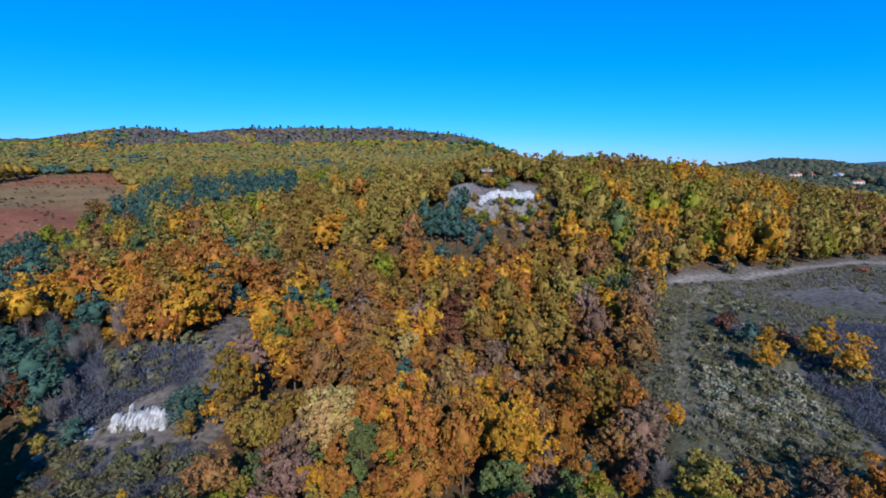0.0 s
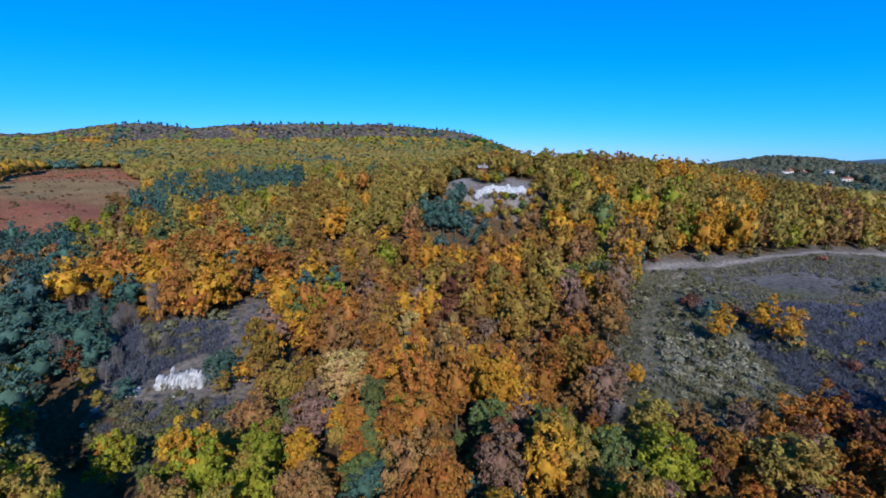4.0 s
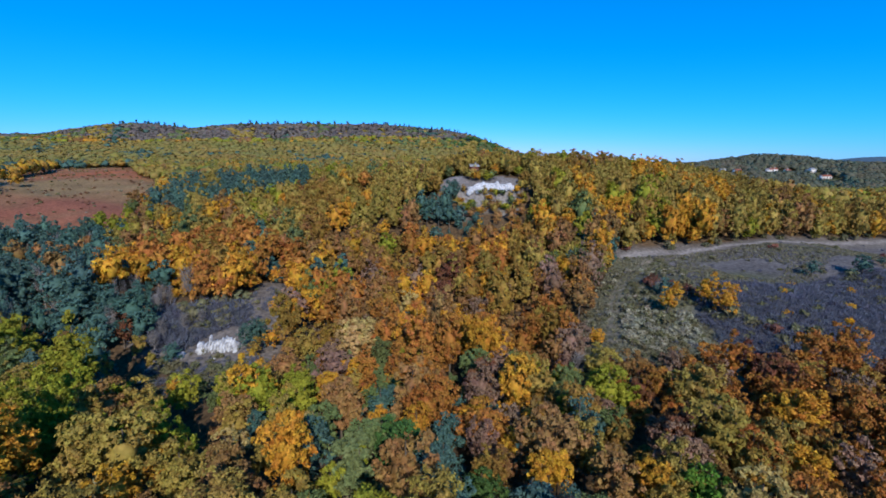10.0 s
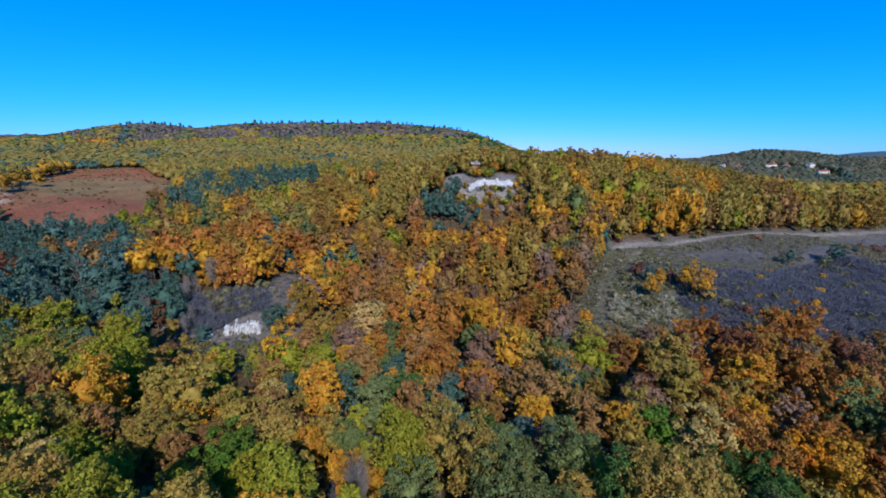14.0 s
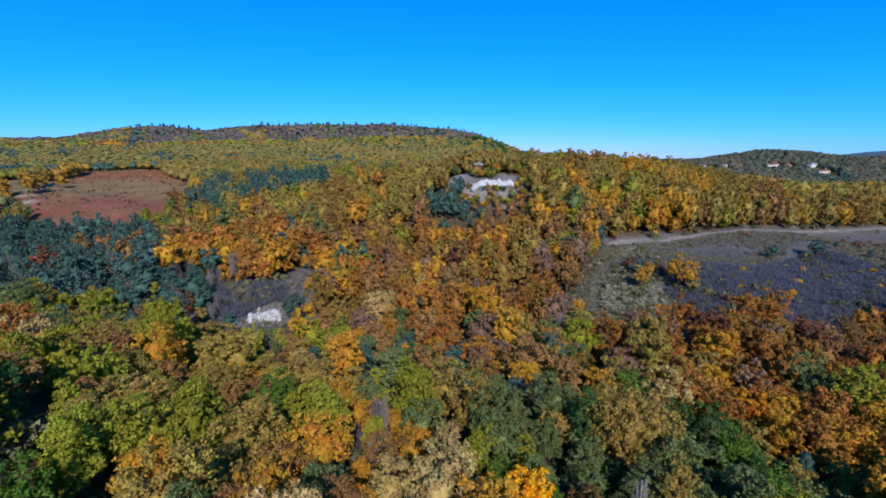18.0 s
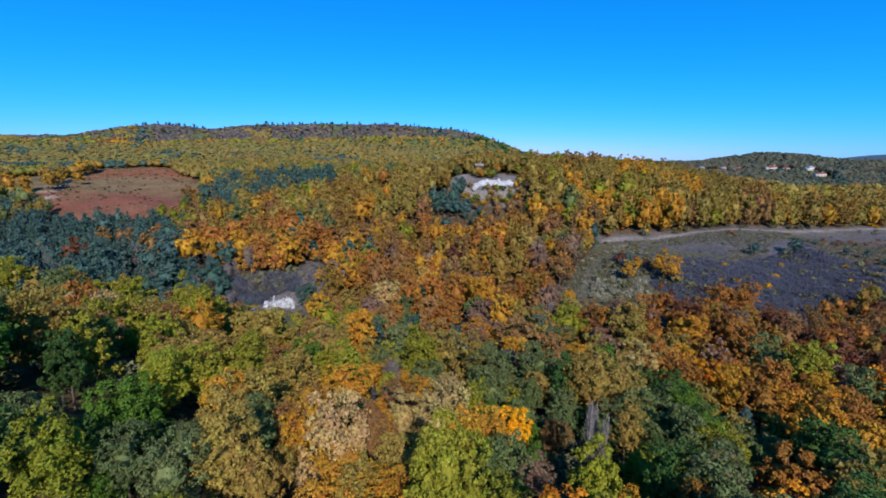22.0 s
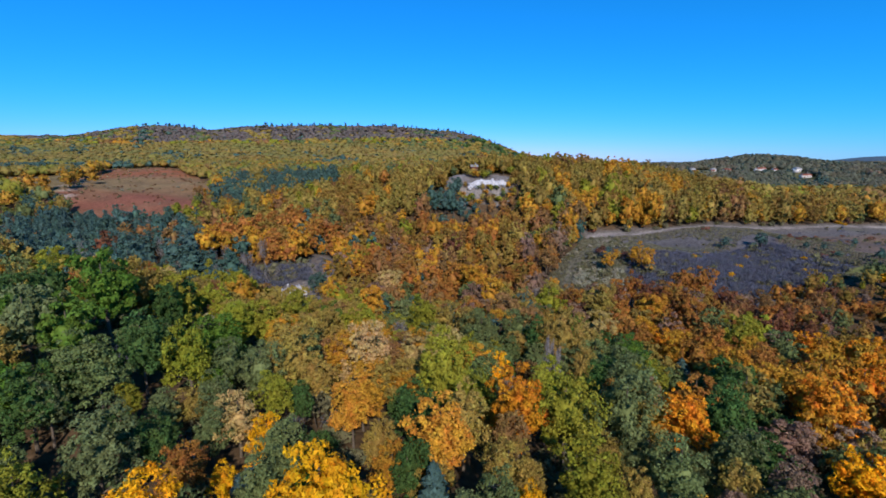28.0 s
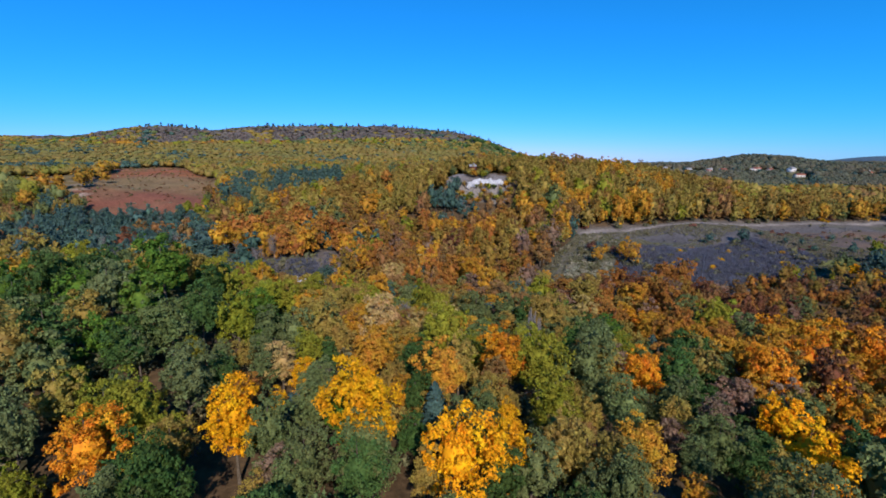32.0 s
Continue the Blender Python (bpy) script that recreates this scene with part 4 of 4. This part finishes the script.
# ---- trees: the nearest of each kind stand singly, the rest are joined ----
MOST = {"blackthorn_shrub": 150, "straw_shrub": 60, "shrub": 120, "russet_shrub": 40}
reach = lambda p: math.hypot(p[0], p[1] - min(max(p[1], -77.0), 0.0))
MARKED_COUNT = len(MARKS)
PLANTED[MARKED_COUNT:] = sorted(PLANTED[MARKED_COUNT:], key=reach)
MESHES, counts, rest = {}, {}, []


def shared(kind, grade, which, trunk=False):
    key = (kind, grade, which, trunk)
    if key not in MESHES:
        v, f = STEMS[kind][which] if trunk else SHAPES[kind][grade][which]
        wood = PALE_BARK if kind in ("bare", "column") else BARK
        MESHES[key] = quad_mesh("trunk" if trunk else "crown", v, f, wood if trunk or kind in ("bare", "column") else LEAF)
    return MESHES[key]


for placed, (x, y, hue, size, tall) in enumerate(PLANTED):
    kind, _, label, name = HUES[hue]
    far = reach((x, y))
    counts[name] = counts.get(name, 0) + 1
    spin = rng.uniform(0, 6.283)
    rim = kind not in ("shrub", "thorn") and ((x > 45 and 112 < y < 152) or (-85 < x < -28 and 80 < y < 108))
    z = float(ground_z(x, y)) - (1.1 if rim else 0.05)
    if counts[name] <= MOST.get(name, 225) and far < 200:
        grade = 0 if far < (75 if placed < MARKED_COUNT else 48) else 1 if far < 115 else 2
        grade = 5 if len(SHAPES[kind]) > 5 and y < 4 and far < 30 else grade
        root = tagged(new(name), label, name.replace("_", " "), "shrubs of the meadow" if kind in ("shrub", "thorn") else "trees of the wood")
        root.matrix_world = Matrix.LocRotScale((x, y, z), Euler((0, 0, spin)), (size, size, tall))
        for part_name, me in (("trunk", shared(kind, 0, rng.integers(len(STEMS[kind])), True)), ("crown", shared(kind, grade, rng.integers(len(SHAPES[kind][grade]))))):
            ob = new(part_name, me)
            ob.parent = root
            ob.color = tinted(rng, hue)
    else:
        grade = 0 if far < 40 else 1 if far < 80 else 2 if far < 236 or (far < 320 and (placed < MARKED_COUNT or y < 160)) else 3 if far < 470 else 4
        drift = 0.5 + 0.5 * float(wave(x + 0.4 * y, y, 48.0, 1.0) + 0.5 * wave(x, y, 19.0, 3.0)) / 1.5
        # the hill behind the village takes a hazy grey-green mean in its leaves
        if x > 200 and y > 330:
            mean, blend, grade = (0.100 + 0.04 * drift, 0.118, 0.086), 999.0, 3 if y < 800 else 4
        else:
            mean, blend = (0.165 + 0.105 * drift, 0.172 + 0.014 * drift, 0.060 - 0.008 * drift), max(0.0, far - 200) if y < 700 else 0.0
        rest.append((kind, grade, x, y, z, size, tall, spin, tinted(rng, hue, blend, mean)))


def joined(name, label, members, category, leaf=LEAF_JOINED):
    pieces, paints = [], []
    for kind, grade, x, y, z, size, tall, spin, colour in members:
        v, f = SHAPES[kind][grade][rng.integers(len(SHAPES[kind][grade]))]
        c, s = math.cos(spin) * size, math.sin(spin) * size
        w = np.stack([v[:, 0] * c - v[:, 1] * s + x, v[:, 0] * s + v[:, 1] * c + y, v[:, 2] * tall + z], 1)
        pieces.append((w, f))
        paints.append(np.tile(np.array(colour, np.float32), (len(v), 1)))
    v, f = join(*pieces)
    tagged(new(name, quad_mesh(name, v, f, leaf, np.concatenate(paints))), label, category, kind="stuff")


joined("woodland", "mixed autumn woodland of oak and maple on the slopes", [r for r in rest if r[0] not in ("shrub", "thorn") and r[3] < 205], "woodland")
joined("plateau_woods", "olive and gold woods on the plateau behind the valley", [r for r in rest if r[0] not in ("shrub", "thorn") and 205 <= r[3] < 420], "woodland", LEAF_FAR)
joined("far_woods", "far wooded hills in autumn colours muted to look hazy", [r for r in rest if r[0] not in ("shrub", "thorn") and r[3] >= 420], "woodland", LEAF_FAR)
joined("scrub", "dry grey and olive scrub on the open ground", [r for r in rest if r[0] in ("shrub", "thorn")], "scrub")

# ---- rock, village and small things ----
CHALK = mottled("chalk", (0.22, 0.22, 0.23), (0.52, 0.53, 0.55), 1.3, 0.9, 0.8)
PLASTER = mottled("plaster", (0.48, 0.47, 0.45), (0.68, 0.66, 0.63), 0.8)
TILES = mottled("roof tiles", (0.20, 0.07, 0.045), (0.36, 0.13, 0.08), 2.5)
GREY_ROOF = mottled("grey roof", (0.22, 0.22, 0.23), (0.36, 0.36, 0.36), 1.5)
DARK_WOOD = mottled("dark wood", (0.10, 0.035, 0.025), (0.18, 0.07, 0.045), 3.0)
PANE = nodes_of("window glass", 0.1, 0.5)[0]
PANE.node_tree.nodes["Principled BSDF"].inputs["Base Color"].default_value = (0.03, 0.04, 0.05, 1)


def part(name, v, f, material, parent, label=""):
    ob = new(name, quad_mesh(name, np.asarray(v, float), np.asarray(f), material))
    ob.parent = parent
    return tagged(ob, label)


def slab(cx, cy, cz, sx, sy, sz):
    """A box by its centre and sizes."""
    s = np.array([(-1, -1, -1), (1, -1, -1), (1, 1, -1), (-1, 1, -1), (-1, -1, 1), (1, -1, 1), (1, 1, 1), (-1, 1, 1)]) * 0.5
    f = np.array([(0, 3, 2, 1), (4, 5, 6, 7), (0, 1, 5, 4), (1, 2, 6, 5), (2, 3, 7, 6), (3, 0, 4, 7)])
    return s * (sx, sy, sz) + (cx, cy, cz), f


def rock_face(label, x0, y0, x1, y1, high, count, thick=0.85, core=0.5):
    """A bank of weathered chalk ribs side by side."""
    root = tagged(new("chalk_outcrop"), label, "rock")
    root.location = ((x0 + x1) / 2, (y0 + y1) / 2, float(ground_z((x0 + x1) / 2, (y0 + y1) / 2)))
    long = math.hypot(x1 - x0, y1 - y0)
    v, f = lump(rng, (0, 0.4 if core > 0.6 else 1.2, 0), (long * 0.53, 1.4, high * core), 5)
    part("bank", v, f, CHALK, root)
    for j in range(count):
        k = (j + rng.uniform(0.2, 0.8)) / count
        x, y = x0 + (x1 - x0) * k, y0 + (y1 - y0) * k + rng.uniform(-0.5, 0.5)
        h = high * (0.55 + 0.45 * math.sin(math.pi * (0.12 + 0.76 * k))) * rng.uniform(0.75, 1.15)
        wide = math.hypot(x1 - x0, y1 - y0) / count
        v, f = lump(rng, (0, 0, 0), (wide * thick * rng.uniform(0.7, 1.25), rng.uniform(0.7, 1.3), h * rng.uniform(0.45, 0.65)), 4)
        v[:, 1] += v[:, 2] * 0.45
        v += 0.12 * np.sin(v[:, [2, 0, 1]] * 4.1 + j)
        z = float(ground_z(x, y)) - root.location.z
        part("rock", v + (x - root.location.x, y - root.location.y, z + h * 0.3), f, CHALK, root)
    return root


rock_face("white chalk bank above the wooded slope", 12.0, 151.0, 30.5, 151.6, 3.0, 21, 1.2, 0.74)
rock_face("white fluted chalk scar above the ravine", -52.0, 64.3, -43.0, 64.0, 3.0, 17)
rock_face("small white chalk ledge above the ravine", -56.5, 62.3, -54.4, 62.7, 1.0, 4)
for bx, by, bs in ((-58.5, 60.5, 0.9), (-59.8, 59.0, 0.7), (-56.8, 61.5, 0.6), (-60.5, 57.0, 0.6), (-40.5, 66.5, 0.8), (-47.0, 60.5, 0.5)):
    v, f = lump(rng, (0, 0, bs * 0.35), (bs, bs * 0.8, bs * 0.6), 3)
    boulder = tagged(new("boulder", quad_mesh("boulder", v, f, CHALK)), "pale chalk boulder on the ravine bank", "boulder", "boulders by the scar")
    boulder.location = (bx, by, float(ground_z(bx, by)))


def gable(wx, wy, eave, rise, over=0.4, thick=0.18):
    """A pitched roof of two thick slopes, the ridge along x."""
    pieces = []
    for s in (-1, 1):
        a = np.array([(-wx / 2 - over, s * (wy / 2 + over), eave - 0.15), (wx / 2 + over, s * (wy / 2 + over), eave - 0.15), (wx / 2 + over, 0, eave + rise), (-wx / 2 - over, 0, eave + rise)])
        v = np.concatenate([a, a + (0, 0, thick)])
        pieces.append((v, np.array([(0, 3, 2, 1), (4, 5, 6, 7), (0, 1, 5, 4), (1, 2, 6, 5), (2, 3, 7, 6), (3, 0, 4, 7)])))
    return join(*pieces)


def house(x, y, wx, wy, high, turn, roof, wall=None, label="white rendered village house with a red tiled roof", name="house"):
    root = tagged(new(name), label, name, "houses of the village" if name == "house" else "")
    root.matrix_world = pose(x, y, float(ground_z(x, y)) - 0.3, 0, 0, turn)
    rise = wy * 0.32
    body = slab(0, 0, high / 2, wx, wy, high)
    ends = [(np.array([(s * wx / 2, -wy / 2, high), (s * wx / 2, wy / 2, high), (s * wx / 2, 0.05, high + rise), (s * wx / 2, -0.05, high + rise)]), np.array([(0, 1, 2, 3)])) for s in (-1, 1)]
    part("wall", *join(body, *ends), wall or PLASTER, root)
    r = part("roof", *gable(wx, wy, high, rise), roof, root)
    part("chimney", *slab(wx * 0.25, 0.3, high + rise + 0.3, 0.6, 0.6, 1.3), PLASTER, r)
    for j in range(max(2, int(wx // 3))):
        cx = -wx / 2 + (j + 0.5) * wx / max(2, int(wx // 3))
        if j == 0:
            part("door", *slab(cx, -wy / 2 - 0.02, 1.35, 1.0, 0.1, 2.1), DARK_WOOD, root)
            continue
        w = part("window", *slab(cx, -wy / 2 - 0.02, high * 0.55, 1.3, 0.1, 1.3), PANE, root)
        part("sill", *slab(cx, -wy / 2 - 0.08, high * 0.55 - 0.72, 1.5, 0.24, 0.1), PLASTER, w)
    return root


SIZES = [(9, 7, 4.5, 12, 1), (8, 7, 4.2, -20, 0), (11, 8, 5.0, 5, 1), (10, 8, 5.2, 30, 1), (12, 8, 5.5, -8, 1), (9, 7, 4.4, 15, 1), (13, 7, 4.0, 4, 1), (10, 7, 4.2, -12, 1), (10, 8, 5.0, 8, 0), (9, 7, 4.5, 0, 0), (12, 9, 6.0, 20, 0)]
for (x, y), (wx, wy, high, turn, red) in zip(VILLAGE, SIZES):
    house(x, y, wx * 0.88, wy * 0.88, high * 0.9, turn, TILES if red else GREY_ROOF, None, "white rendered village house with a %s roof" % ("red tiled" if red else "grey"))
house(15.7, 166.5, 3.4, 3.0, 4.6, 10, GREY_ROOF, DARK_WOOD, "small red-brown wooden hut with a pale roof", "hut")

# dry grass of the meadow, joined: tufts of bent blades
count = 22000
gx, gy = rng.uniform(26, 150, count), rng.uniform(47, 130, count)
good = inside(MEADOW, gx, gy) & (near_line(TRACK, gx, gy) > 2) & (np.abs(near_line(RUTS, gx, gy) - 0.9) > 0.4) & (wave(gx, gy, 8.0, 1) > -0.35)
gx, gy = np.repeat(gx[good], 4), np.repeat(gy[good], 4)
n = len(gx)
at = np.stack([gx + rng.normal(0, 0.22, n), gy + rng.normal(0, 0.22, n), ground_z(gx, gy) + 0.22], 1)
v, f = leaves(rng, at, rng.normal(size=(n, 3)) * (1, 1, 0.25), 0.36, 0.3)
hue = np.array([0.165, 0.155, 0.100]) * rng.uniform(0.6, 1.25, (n, 1))
tagged(new("dry_grass", quad_mesh("dry_grass", v, f, LEAF_JOINED, np.repeat(np.concatenate([hue, np.ones((n, 1))], 1), 3, axis=0))), "tufts of pale dry grass in the meadow", "grass", kind="stuff")
